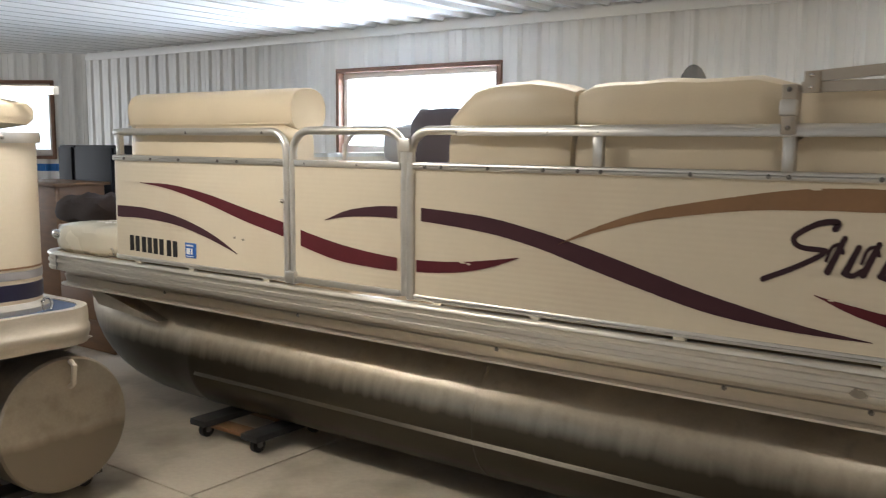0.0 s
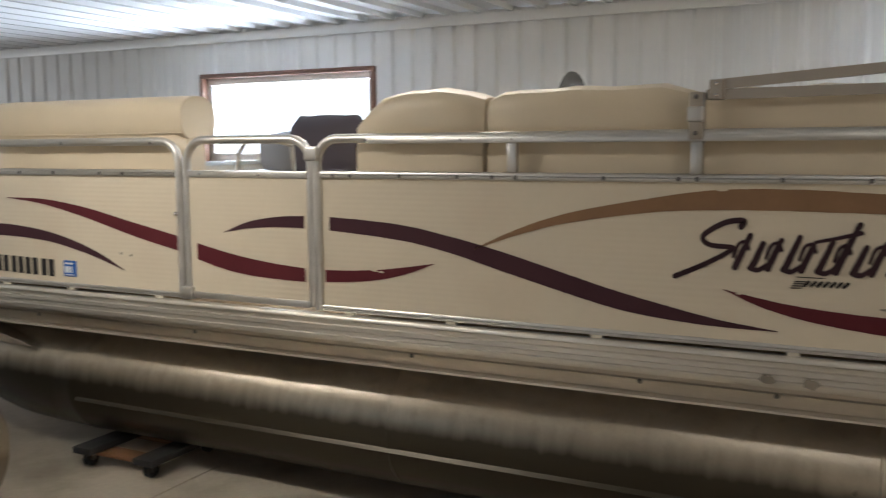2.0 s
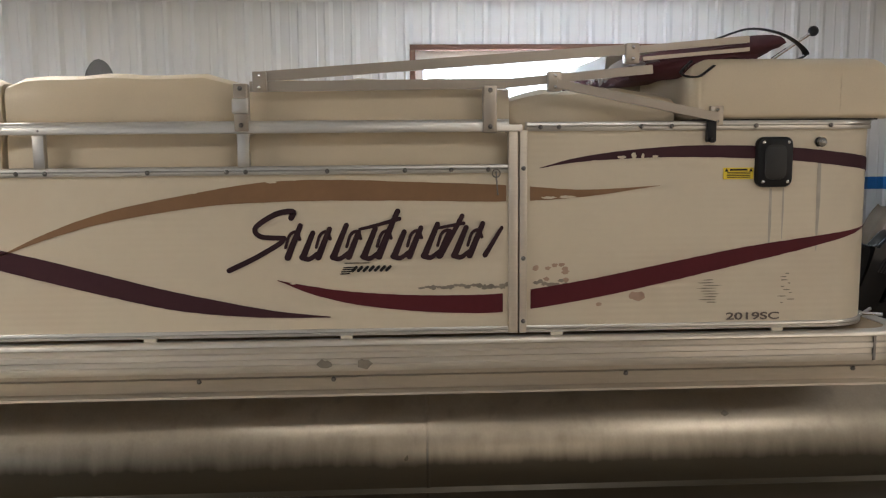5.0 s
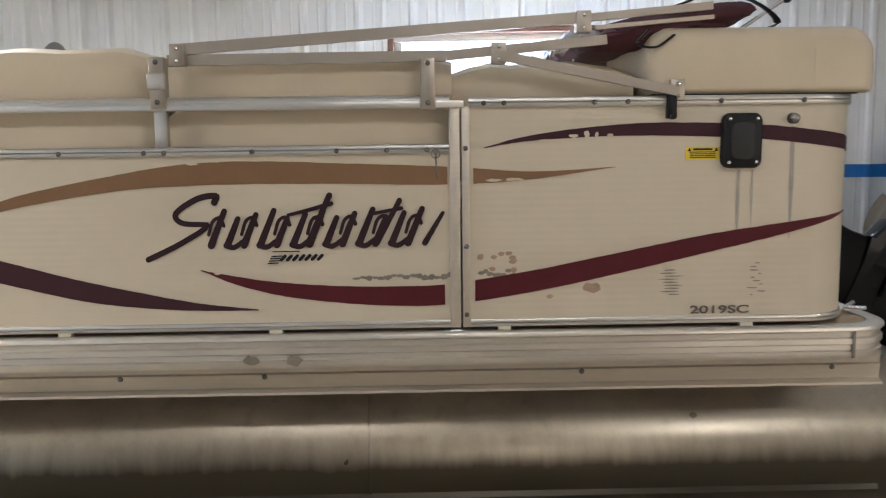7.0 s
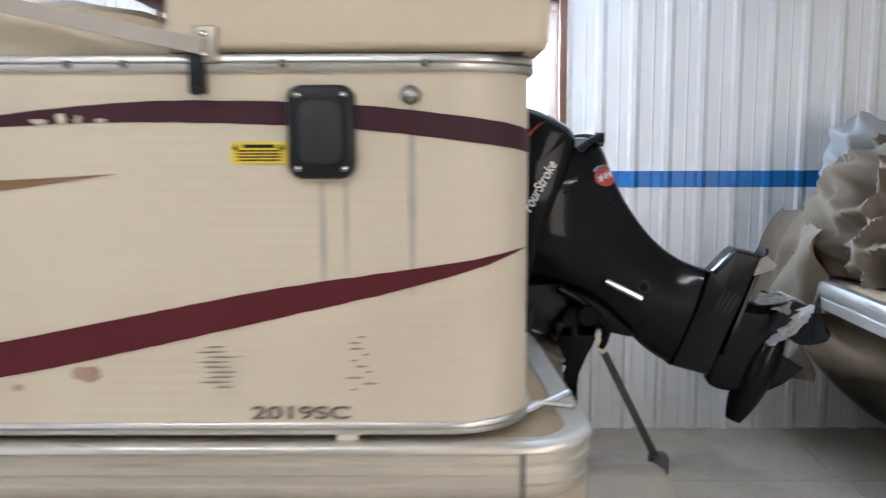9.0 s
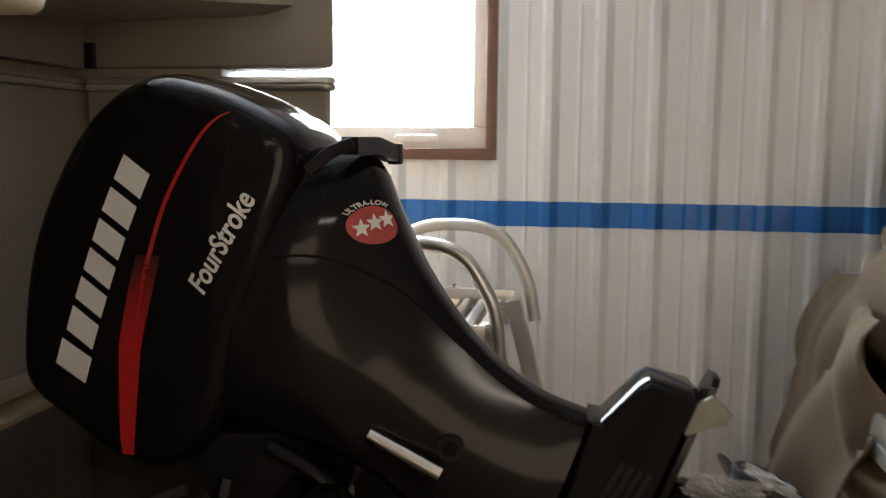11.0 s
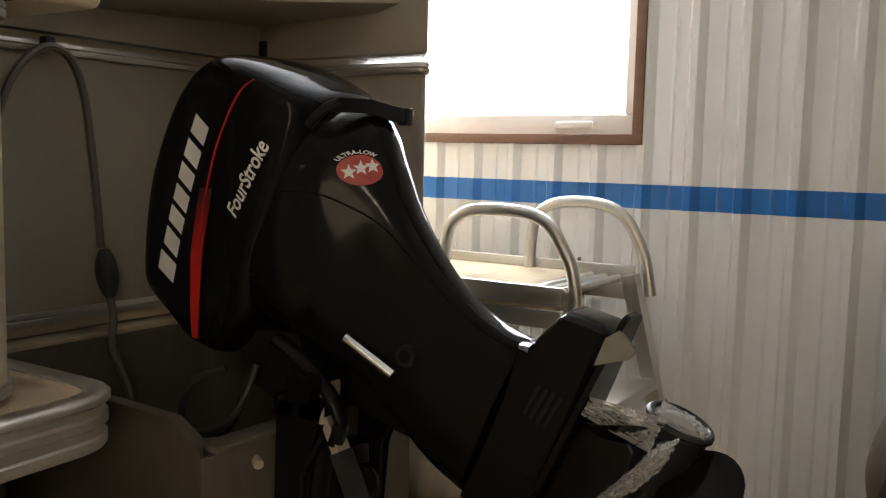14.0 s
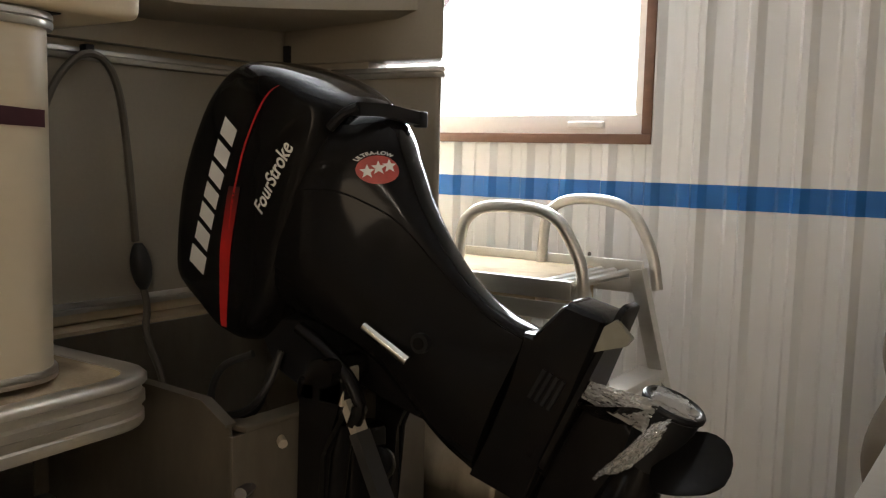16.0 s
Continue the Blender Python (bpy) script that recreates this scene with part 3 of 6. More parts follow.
bow_path = arc_path([(-4.42, YF - 0.02), (-4.42, 0.0, 0.05), (-3.075, 0.0)], closed=False)
skin("fence_panel", bow_path, ZB + 0.02, ZL - 0.012)
rail_strip("mid_rail", bow_path, ZL - 0.014, ZL + 0.014)
rail_strip("bottom_rail", bow_path, ZB, ZB + 0.022, 0.008)
mid_path = [Vector((-2.325, 0.0)), Vector((-0.012, 0.0))]
skin("fence_panel", mid_path, ZB + 0.02, ZL - 0.012)
rail_strip("mid_rail", mid_path, ZL - 0.014, ZL + 0.014)
rail_strip("bottom_rail", mid_path, ZB, ZB + 0.022, 0.008)
COL = arc_path([(0.045, 0.0), (1.245, 0.0, 0.16), (1.245, 0.80, 0.10), (0.775, 0.80)], closed=False, n=10)
skin("fence_panel", COL, ZB + 0.02, ZT - 0.022)
rail_strip("top_rail", COL, ZT - 0.026, ZT + 0.004)
rail_strip("bottom_rail", COL, ZB, ZB + 0.022, 0.008)
REC = [Vector((0.755, 0.78)), Vector((0.755, 1.95))]
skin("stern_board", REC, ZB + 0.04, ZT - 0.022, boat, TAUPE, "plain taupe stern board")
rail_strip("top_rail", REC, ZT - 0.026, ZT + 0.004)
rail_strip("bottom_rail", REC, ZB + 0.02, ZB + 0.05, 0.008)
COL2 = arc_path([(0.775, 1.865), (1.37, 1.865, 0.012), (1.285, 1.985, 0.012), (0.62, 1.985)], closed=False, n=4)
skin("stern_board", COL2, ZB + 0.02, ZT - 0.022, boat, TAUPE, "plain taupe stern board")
rail_strip("top_rail", COL2, ZT - 0.026, ZT + 0.004)
FARP = [Vector((0.55, YF - 0.02)), Vector((-4.42, YF - 0.02))]
skin("fence_panel", FARP, ZB + 0.02, ZT - 0.022)
rail_strip("top_rail", FARP, ZT - 0.026, ZT + 0.004)

# gate and tubular rails


def hoop(x0, x1, z0, z1, r=0.095, open_left=False, open_right=False):
    """An upside-down U of tube in the fence plane."""
    p = []
    if open_left:
        p += [(x0, z1)]
    else:
        p += [(x0, z0), (x0, z1 - r)]
        p += [(x0 + r - r * math.cos(a), z1 - r + r * math.sin(a)) for a in [math.pi / 2 * k / 8 for k in range(1, 9)]]
    if open_right:
        p += [(x1, z1)]
    else:
        p += [(x1 - r + r * math.sin(a), z1 - r + r * math.cos(a)) for a in [math.pi / 2 * k / 8 for k in range(0, 8)]]
        p += [(x1, z1 - r), (x1, z0)]
    return [(a, -0.002, b) for a, b in p]


def tube_part(name, pts, r, material=ALU, parent=boat, label="bright aluminium tube", seg=12, flat=1.0):
    return part(name, rod(B(), pts, r, seg, flat), material, parent, label, smooth=50)


TR = 0.018
bow_rail = [(-4.44, 0.75, ZT - 0.01), (-4.44, 0.12, ZT - 0.01), (-4.41, 0.03, ZT - 0.01), (-4.34, -0.002, ZT - 0.01)] + hoop(-4.3, -3.055, ZB, ZT - 0.008, open_left=True)
tube_part("top_rail", bow_rail, TR)
gate = part("gate", box(B(), -2.995, -2.385, -0.011, 0.011, ZB + 0.03, ZL - 0.012), SKIN, boat, "cream fluted gate panel")
tube_part("gate_frame", hoop(-3.012, -2.368, ZB + 0.012, ZT - 0.004, 0.10), TR, parent=gate)
part("gate_bar", box(B(), -2.995, -2.385, -0.018, 0.016, ZB + 0.006, ZB + 0.034, 0.003), ALU, gate)
part("gate_bar", box(B(), -2.995, -2.385, -0.018, 0.016, ZL - 0.016, ZL + 0.012, 0.003), ALU, gate)
part("hinge_block", box(B(), -3.045, -2.985, -0.034, 0.02, ZB, ZB + 0.055, 0.006), ALU, gate)
part("hinge_block", box(B(), -2.385, -2.325, -0.030, 0.02, 1.60, 1.655, 0.005), ALU, gate)
ball(g := B(), (-3.06, -0.026, 1.37), 0.011)
part("latch", g, CHROME, gate)
tube_part("top_rail", hoop(-2.338, -0.012, ZB, ZT - 0.004, open_right=True), TR)
part("rail_face", box(B(), -2.1, 0.03, -0.022, -0.012, ZT - 0.026, ZT - 0.004, 0.002), ALU, boat)
for x in (-4.33, -1.505, -0.865):
    part("stanchion", box(B(), x - 0.019, x + 0.019, -0.014, 0.014, ZL + 0.012, ZT - 0.018, 0.004), ALU, boat, "square aluminium stanchion")
g = B()
box(g, -0.014, 0.018, -0.016, 0.02, ZB, ZT - 0.022, 0.004)
box(g, 0.022, 0.047, -0.016, 0.02, ZB, ZT - 0.022, 0.004)
part("seam_post", g, ALUDULL, boat, "pair of dull aluminium posts at the panel seam")
PTS = []
for x in (-4.28, -4.05, -3.82, -3.52, -3.38, -2.93, -2.62, -2.26, -2.18, -1.96, -1.72, -1.58, -1.49, -1.17, -0.92, -0.86, -0.6, -0.35, -0.2, -0.08):
    PTS.append((x, -0.013, ZL - 0.003))
for x in (-3.75, -3.2, -2.1, -1.7, -1.5, 0.09, 0.15, 0.42, 0.52, 0.65, 0.8, 1.05):
    PTS.append((x, -0.016, ZT - 0.013))
for x, z in ((0.035, ZL), (0.035, 1.25), (0.035, 1.04)):
    PTS.append((x, -0.017, z))
dots("snap_stud", PTS, 0.0078, STEEL, boat)
for x in (-4.2, -3.75, -3.2, -2.2, -1.75, -1.19, -0.55, 0.15, 0.90):
    part("fence_foot", box(B(), x - 0.02, x + 0.02, -0.006, 0.02, 0.985, ZB + 0.004, 0.002), GELCOAT, boat)

# decals lie on the skin, a hair proud; they follow the rounded corner


def on_skin(x, proud=0.0025):
    if x <= 1.085:
        return x, -proud
    if x <= 1.336:                      # along the corner arc
        a = (x - 1.085) / 0.16
        return 1.085 + (0.16 + proud) * math.sin(a), 0.16 - (0.16 + proud) * math.cos(a)
    return 1.245 + proud, 0.16 + (x - 1.336)


def swoosh(name, pts, material, label, gaps=()):
    """A tapering band from (x, upper edge, lower edge), cut where posts stand before it."""
    rows = spline(pts, 10)
    for lo, hi in gaps or [(-99, 99)]:
        q = [r for r in rows if lo <= r[0] <= hi]
        if len(q) < 2:
            continue
        bm = B()
        up, dn = [], []
        for x, a, b in q:
            wob = 0.0012 * noise.noise(Vector((x * 40, a * 9, 3)))
            px, py = on_skin(x, 0.014 if -3.0 < x < -2.37 else 0.0025)
            up.append(bm.verts.new((px, py, a + wob)))
            dn.append(bm.verts.new((px, py, min(b, a - 0.0008) - wob)))
        for i in range(len(q) - 1):
            bm.faces.new((up[i], dn[i], dn[i + 1], up[i + 1]))
        part(name, bm, material, boat, label)


POSTS = [(-9, -3.075), (-2.99, -2.39), (-2.322, -0.016), (0.048, 9)]
swoosh("swoosh_decal", [(-1.655, 1.280, 1.276), (-1.495, 1.354, 1.333), (-1.30, 1.420, 1.385), (-1.01, 1.478, 1.430), (-0.80, 1.508, 1.443), (-0.59, 1.514, 1.446), (-0.32, 1.504, 1.443), (-0.02, 1.491, 1.437), (0.23, 1.473, 1.449), (0.49, 1.484, 1.483)], TANDECAL, "tan swoosh decal with chipped edges", POSTS)
swoosh("swoosh_decal", [(-2.81, 1.300, 1.298), (-2.65, 1.354, 1.323), (-2.40, 1.379, 1.329), (-2.00, 1.361, 1.301), (-1.76, 1.322, 1.260), (-1.54, 1.272, 1.201), (-1.33, 1.215, 1.146), (-1.13, 1.161, 1.098), (-0.95, 1.120, 1.074), (-0.78, 1.086, 1.063), (-0.60, 1.064, 1.061)], PLUM, "dark plum swoosh decal", POSTS)
swoosh("swoosh_decal", [(-4.16, 1.419, 1.417), (-3.91, 1.416, 1.391), (-3.63, 1.382, 1.334), (-3.34, 1.323, 1.261), (-3.08, 1.272, 1.206), (-2.78, 1.210, 1.135), (-2.54, 1.178, 1.115), (-2.31, 1.165, 1.115), (-2.10, 1.175, 1.133), (-1.95, 1.194, 1.166), (-1.82, 1.215, 1.213)], MAROON, "maroon swoosh decal", POSTS)
swoosh("swoosh_decal", [(-4.37, 1.290, 1.228), (-4.13, 1.287, 1.230), (-3.88, 1.260, 1.213), (-3.68, 1.214, 1.176), (-3.53, 1.162, 1.138), (-3.40, 1.101, 1.098)], PLUM, "dark plum swoosh decal")
swoosh("swoosh_decal", [(-0.77, 1.188, 1.186), (-0.66, 1.166, 1.140), (-0.53, 1.146, 1.106), (-0.355, 1.133, 1.081), (-0.18, 1.129, 1.069), (-0.01, 1.135, 1.071), (0.25, 1.174, 1.107), (0.51, 1.224, 1.160), (0.77, 1.274, 1.218), (0.98, 1.304, 1.266), (1.20, 1.334, 1.324), (1.28, 1.338, 1.336)], MAROON, "maroon swoosh decal with a nicked tip", POSTS)
swoosh("swoosh_decal", [(0.09, 1.546, 1.544), (0.20, 1.575, 1.561), (0.34, 1.596, 1.571), (0.51, 1.611, 1.576), (0.68, 1.614, 1.574), (0.93, 1.605, 1.562), (1.17, 1.578, 1.534), (1.34, 1.555, 1.512), (1.60, 1.530, 1.492), (1.922, 1.513, 1.481)], PLUM, "dark plum swoosh decal, flaked near its tip")


LIFT = itertools.count()


def stroke(bm, pts, w0, w1, proud=0.003):
    """A brush stroke in the fence plane, of changing width, round at its ends."""
    q = spline(pts, 6) if len(pts) > 2 else [np.array(p, float) for p in (pts[0], ((pts[0][0] + pts[1][0]) / 2, (pts[0][1] + pts[1][1]) / 2), pts[1])]
    proud += 0.00012 * (next(LIFT) % 40)      # later strokes lie over earlier ones
    L, R, n = [], [], len(q)
    for i, p in enumerate(q):
        d = q[min(i + 1, n - 1)] - q[max(i - 1, 0)]
        d = d / np.linalg.norm(d)
        w = (w0 + (w1 - w0) * i / (n - 1)) / 2
        L.append(bm.verts.new((p[0] - d[1] * w, -proud, p[1] + d[0] * w)))
        R.append(bm.verts.new((p[0] + d[1] * w, -proud, p[1] - d[0] * w)))
    for i in range(n - 1):
        bm.faces.new((L[i], R[i], R[i + 1], L[i + 1]))
    for c, w in ((q[0], w0), (q[-1], w1)):
        bm.faces.new([bm.verts.new((c[0] + w / 2 * math.cos(a), -proud - 0.00006, c[1] + w / 2 * math.sin(a))) for a in [math.pi * k / 5 for k in range(10)]])


# the maker's mark, as plain brush strokes
bm = B()
stroke(bm, [(-0.925, 1.222), (-0.84, 1.262), (-0.76, 1.308), (-0.745, 1.326)], 0.018, 0.016)
stroke(bm, [(-0.75, 1.326), (-0.82, 1.332), (-0.835, 1.362), (-0.77, 1.404), (-0.715, 1.412), (-0.72, 1.392)], 0.016, 0.020)
for i in range(13):
    x = -0.735 + i * 0.0495
    h = 0.092 + (0.012 if i % 3 == 0 else -0.012 if i % 3 == 1 else 0.0)
    stroke(bm, [(x, 1.262), (x + h * 0.42, 1.262 + h)], 0.022, 0.017)
    if i % 2 == 0:
        stroke(bm, [(x + 0.040, 1.322), (x + 0.030, 1.345), (x + 0.008, 1.335), (x - 0.006, 1.295)], 0.012, 0.010)
    if i % 2:
        stroke(bm, [(x - 0.004, 1.262), (x + 0.02, 1.256), (x + 0.048, 1.275)], 0.018, 0.014)
stroke(bm, [(-0.445, 1.262), (-0.375, 1.410)], 0.016, 0.018)
stroke(bm, [(-0.50, 1.352), (-0.44, 1.366), (-0.37, 1.385)], 0.010, 0.014)
stroke(bm, [(-0.235, 1.262), (-0.165, 1.392)], 0.016, 0.016)
stroke(bm, [(-0.25, 1.352), (-0.16, 1.368)], 0.010, 0.012)
stroke(bm, [(-0.09, 1.262), (-0.035, 1.352)], 0.018, 0.012)
part("brand_mark", bm, SCRIPT, boat, "dark maroon brush-stroke brand mark")
bm = B()
for i in range(4):
    stroke(bm, [(-0.565 + 0.004 * i, 1.206 + 0.007 * i), (-0.535 + 0.004 * i, 1.207 + 0.007 * i)], 0.004, 0.004)
for i in range(7):
    stroke(bm, [(-0.525 + i * 0.0185, 1.216), (-0.513 + i * 0.0185, 1.228)], 0.010, 0.010)
stroke(bm, [(-0.55, 1.241), (-0.47, 1.241)], 0.003, 0.003)
part("maker_mark", bm, INK, boat, "small black maker's mark in bars")
# registration as plain bars, with its sticker
for i in range(8):
    x = -4.265 + i * 0.050 + (0.006 if i > 1 else 0) + (0.012 if i > 5 else 0)
    z = 1.135 - 0.001 * i
    part("registration_bar", box(B(), x, x + 0.034, -0.0035, -0.001, z - 0.082, z), INK, boat, "black bar")
st = part("sticker", box(B(), -3.795, -3.712, -0.0035, -0.001, 1.052, 1.128), STICKER, boat, "blue registration sticker")
bm = B()
for a, b, c, d in ((-3.785, -3.758, 1.070, 1.100), (-3.750, -3.738, 1.070, 1.100), (-3.785, -3.73, 1.110, 1.118), (-3.785, -3.73, 1.058, 1.062)):
    box(bm, a, b, -0.005, -0.0036, c, d)
part("sticker_print", bm, PAPER, st, "white bars")


def words(name, text, size, m, material, parent, label, xscale=1.0, shear=0.0):
    """Flat lettering as a mesh, laid by the pose m."""
    cu = bpy.data.curves.new(name, "FONT")
    cu.body, cu.size, cu.shear, cu.align_x, cu.align_y = text, size, shear, "CENTER", "CENTER"
    cu.offset = size * 0.022
    tmp = new(name, cu)
    me = bpy.data.meshes.new_from_object(tmp.evaluated_get(bpy.context.evaluated_depsgraph_get()))
    bpy.data.objects.remove(tmp)
    me.transform(m @ Matrix.Diagonal((xscale, 1, 1, 1)))
    me.transform(Matrix.Translation(-ORIGIN[parent]))
    me.materials.clear()
    me.materials.append(material)
    o = new(name, me)
    o.parent = parent
    return tagged(o, label)


words("model_number", "2019SC", 0.034, pose(0.815, -0.0035, 1.040, 90, 0, 0), GREYINK, boat, "grey-brown model lettering", 1.72)
# scuffs and fender rub marks
rng = random.Random(4)


def blot(bm, x, z, rx, rz, proud=0.0018):
    n = 14
    proud += 0.00008 * (next(LIFT) % 8)
    bm.faces.new([bm.verts.new((on_skin(x + rx * math.cos(2 * math.pi * k / n) * rng.uniform(0.6, 1.1))[0], on_skin(x, proud)[1], z + rz * math.sin(2 * math.pi * k / n) * rng.uniform(0.6, 1.1))) for k in range(n)])


bm = B()
for i in range(16):
    blot(bm, -0.30 + i * 0.019, 1.158 + rng.uniform(-0.006, 0.006), 0.014, rng.uniform(0.004, 0.011))
for i in range(9):
    blot(bm, 0.665 + rng.uniform(-0.012, 0.012), 1.09 + i * 0.0095, rng.uniform(0.012, 0.036), 0.0022)
for i in range(10):
    blot(bm, 0.93 + rng.uniform(-0.02, 0.03), 1.085 + i * 0.011, rng.uniform(0.006, 0.02), 0.0022)
for i in range(8):
    blot(bm, 0.08 + i * 0.014, 1.165 + rng.uniform(-0.008, 0.008), 0.012, 0.007)
for x, z in ((-3.42, 1.178), (-3.36, 1.172)):
    blot(bm, x, z, 0.012, 0.006)
tagged(part("scuff", bm, SMUDGE, boat, "grey rub marks"), kind="stuff")
bm = B()
for i in range(10):
    blot(bm, 0.09 + rng.uniform(-0.02, 0.09), 1.20 + rng.uniform(-0.03, 0.03), 0.012, 0.008)
blot(bm, 0.42, 1.115, 0.028, 0.02)
blot(bm, 0.29, 1.09, 0.012, 0.008)
tagged(part("stain", bm, RUST, boat, "brownish stains"), kind="stuff")
for x, z0, z1, w in ((1.024, 1.26, 1.60, 0.011), (0.862, 1.24, 1.47, 0.008), (0.905, 1.30, 1.47, 0.005)):
    bm = B()
    bm.faces.new([bm.verts.new((x + s * w * k, -0.0015, z)) for s, k, z in ((-1, 0.5, z1), (1, 0.5, z1), (1, 0.7, (z0 + z1) / 2), (0.3, 0.4, z0), (-0.6, 0.4, z0), (-1, 0.6, (z0 + z1) / 2))])
    part("run_mark", bm, STREAK, boat, "faint grey run mark")

# flakes where the decals have chipped
bm = B()
for x, z, rx, rz in ((0.36, 1.578, 0.016, 0.006), (0.40, 1.582, 0.010, 0.012), (0.43, 1.580, 0.006, 0.014), (0.47, 1.579, 0.012, 0.006), (0.27, 1.566, 0.014, 0.004), (-0.78, 1.508, 0.020, 0.004), (-0.71, 1.514, 0.012, 0.003), (-1.03, 1.476, 0.014, 0.003),
                     (0.12, 1.448, 0.03, 0.005), (0.18, 1.450, 0.03, 0.006), (-0.72, 1.176, 0.012, 0.003), (-2.08, 1.174, 0.02, 0.004), (-2.05, 1.171, 0.012, 0.005)):
    blot(bm, x, z, rx, rz, 0.0042)
tagged(part("chip", bm, SKIN, boat, "flaked spots on the decals"), kind="stuff")
bm = B()
for x in (-0.62, -0.49):
    n = 12
    bm.faces.new([bm.verts.new((x + 0.026 * math.cos(2 * math.pi * k / n) * rng.uniform(0.6, 1.1), -0.0385, 0.912 + 0.02 * math.sin(2 * math.pi * k / n) * rng.uniform(0.6, 1.1))) for k in range(n)])
tagged(part("rail_scuff", bm, SMUDGE, boat, "grey rub marks on the edge rail"), kind="stuff")

# speaker, warning label, cap and bracket on the stern panel
rnd = lambda x0, x1, z0, z1, r: [(p.x, p.y) for p in arc_path([(x0, z0), (x1, z0), (x1, z1), (x0, z1)], r)]
bm = loft(B(), [[(x, y, z) for x, z in rnd(0.805 + k, 0.925 - k, 1.475 + k, 1.64 - k, 0.026)] for y, k in ((0.0, 0.0), (-0.018, 0.0), (-0.024, 0.003), (-0.027, 0.009))])
sp = part("speaker", bm, BLACK, boat, "black plastic speaker cover")
bm = loft(B(), [[(x, y, z) for x, z in rnd(0.828 + k, 0.902 - k, 1.50 + k, 1.615 - k, 0.022)] for y, k in ((-0.024, 0.0), (-0.031, 0.002), (-0.034, 0.008))])
part("speaker_pad", bm, RUBBER, sp)
dots("screw", [(x, -0.027, z) for x in (0.824, 0.906) for z in (1.494, 1.622)], 0.0065, CHROME, sp)
lb = part("warning_label", box(B(), 0.700, 0.801, -0.0035, -0.001, 1.502, 1.540), YELLOW, boat, "yellow warning label")
bm = B()
box(bm, 0.722, 0.78, -0.005, -0.0036, 1.530, 1.536)
for i in range(4):
    box(bm, 0.712, 0.79, -0.005, -0.0036, 1.507 + i * 0.0055, 1.5095 + i * 0.0055)
for x in (0.704, 0.786):
    prism(bm, [(x, 1.527), (x + 0.012, 1.527), (x + 0.006, 1.538)], -0.005, -0.0036)
part("label_print", bm, INK, lb, "black bars and triangles")
cap = part("vent_cap", ball(B(), (1.022, -0.018, 1.622), 0.016, sy=0.8, seg=16), KNOB, boat, "tarnished chrome vent cap")
part("cap_ring", cyl(B(), (1.022, 0, 1.622), (1.022, -0.006, 1.622), 0.018), KNOB, cap)
bm = B()
box(bm, 0.636, 0.664, -0.03, 0.0, 1.625, 1.70, 0.004)
cyl(bm, (0.65, -0.02, 1.63), (0.65, -0.04, 1.63), 0.008, seg=10)
part("bimini_bracket", bm, BLACK, boat, "black bracket")
bm = B()
rod(bm, [(-0.055, -0.02, 1.535), (-0.055, -0.03, 1.515), (-0.05, -0.026, 1.46)], 0.003, 6)
rod(bm, [(-0.055 + 0.013 * math.cos(a), -0.024, 1.53 + 0.013 * math.sin(a)) for a in [math.pi * k / 6 for k in range(13)]], 0.0022, 6)
part("latch_pin", bm, STEEL, boat, "small steel latch pin")
# deck hardware: stern tie rods and bow cleat
bm = B()
rod(bm, [(1.22, 0.10, 1.0), (1.34, 0.22, 1.012)], 0.008, 8)
rod(bm, [(1.20, 0.16, 0.99), (1.27, 0.16, 1.01), (1.34, 0.13, 1.01)], 0.006, 8)
part("gate_rod", bm, CHROME, boat, "bright tie rod on the deck")
bm = B()
rod(bm, [(-4.52 + 0.02 * math.cos(a), 0.05, 1.0 + 0.035 * math.sin(a)) for a in [math.pi * k / 8 for k in range(9)]], 0.005, 8)
part("tie_ring", bm, CHROME, boat, "chrome tie ring")
pod = part("bow_light_pod", pillow(B(), -5.120, -4.47, 0.02, 0.42, 0.965, 1.155, 0.10), GELCOAT, boat, "cream moulded bow light housing")
part("bow_light", ball(B(), (-5.040, 0.03, 1.085), 0.05, sy=0.35, sz=0.6), CHROME, pod, "chrome navigation light")

# motor mount between the stern deck ends
PODX = ((0.80, 0.0, 0.935, 0.60), (1.20, 0.5, 0.925, 0.52), (1.345, 1.0, 0.913, 0.45), (1.42, 1.0, 0.872, 0.42))
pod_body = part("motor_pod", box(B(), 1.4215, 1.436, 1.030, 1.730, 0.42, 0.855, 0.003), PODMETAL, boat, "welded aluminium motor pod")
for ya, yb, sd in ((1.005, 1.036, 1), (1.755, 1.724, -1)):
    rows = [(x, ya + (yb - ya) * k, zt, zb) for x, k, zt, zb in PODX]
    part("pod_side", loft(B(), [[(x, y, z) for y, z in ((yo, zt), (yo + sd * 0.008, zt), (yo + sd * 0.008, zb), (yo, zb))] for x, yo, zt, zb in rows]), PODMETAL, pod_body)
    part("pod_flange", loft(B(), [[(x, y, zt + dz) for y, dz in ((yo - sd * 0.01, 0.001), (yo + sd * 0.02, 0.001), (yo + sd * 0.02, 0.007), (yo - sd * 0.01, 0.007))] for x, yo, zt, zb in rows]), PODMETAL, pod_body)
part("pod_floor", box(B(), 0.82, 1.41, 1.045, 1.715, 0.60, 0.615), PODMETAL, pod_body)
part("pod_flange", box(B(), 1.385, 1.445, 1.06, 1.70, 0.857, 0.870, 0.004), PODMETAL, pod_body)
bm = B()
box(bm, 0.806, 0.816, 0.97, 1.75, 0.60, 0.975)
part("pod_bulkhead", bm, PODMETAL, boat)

# ---- seats and fittings on the deck ----
D = 0.984


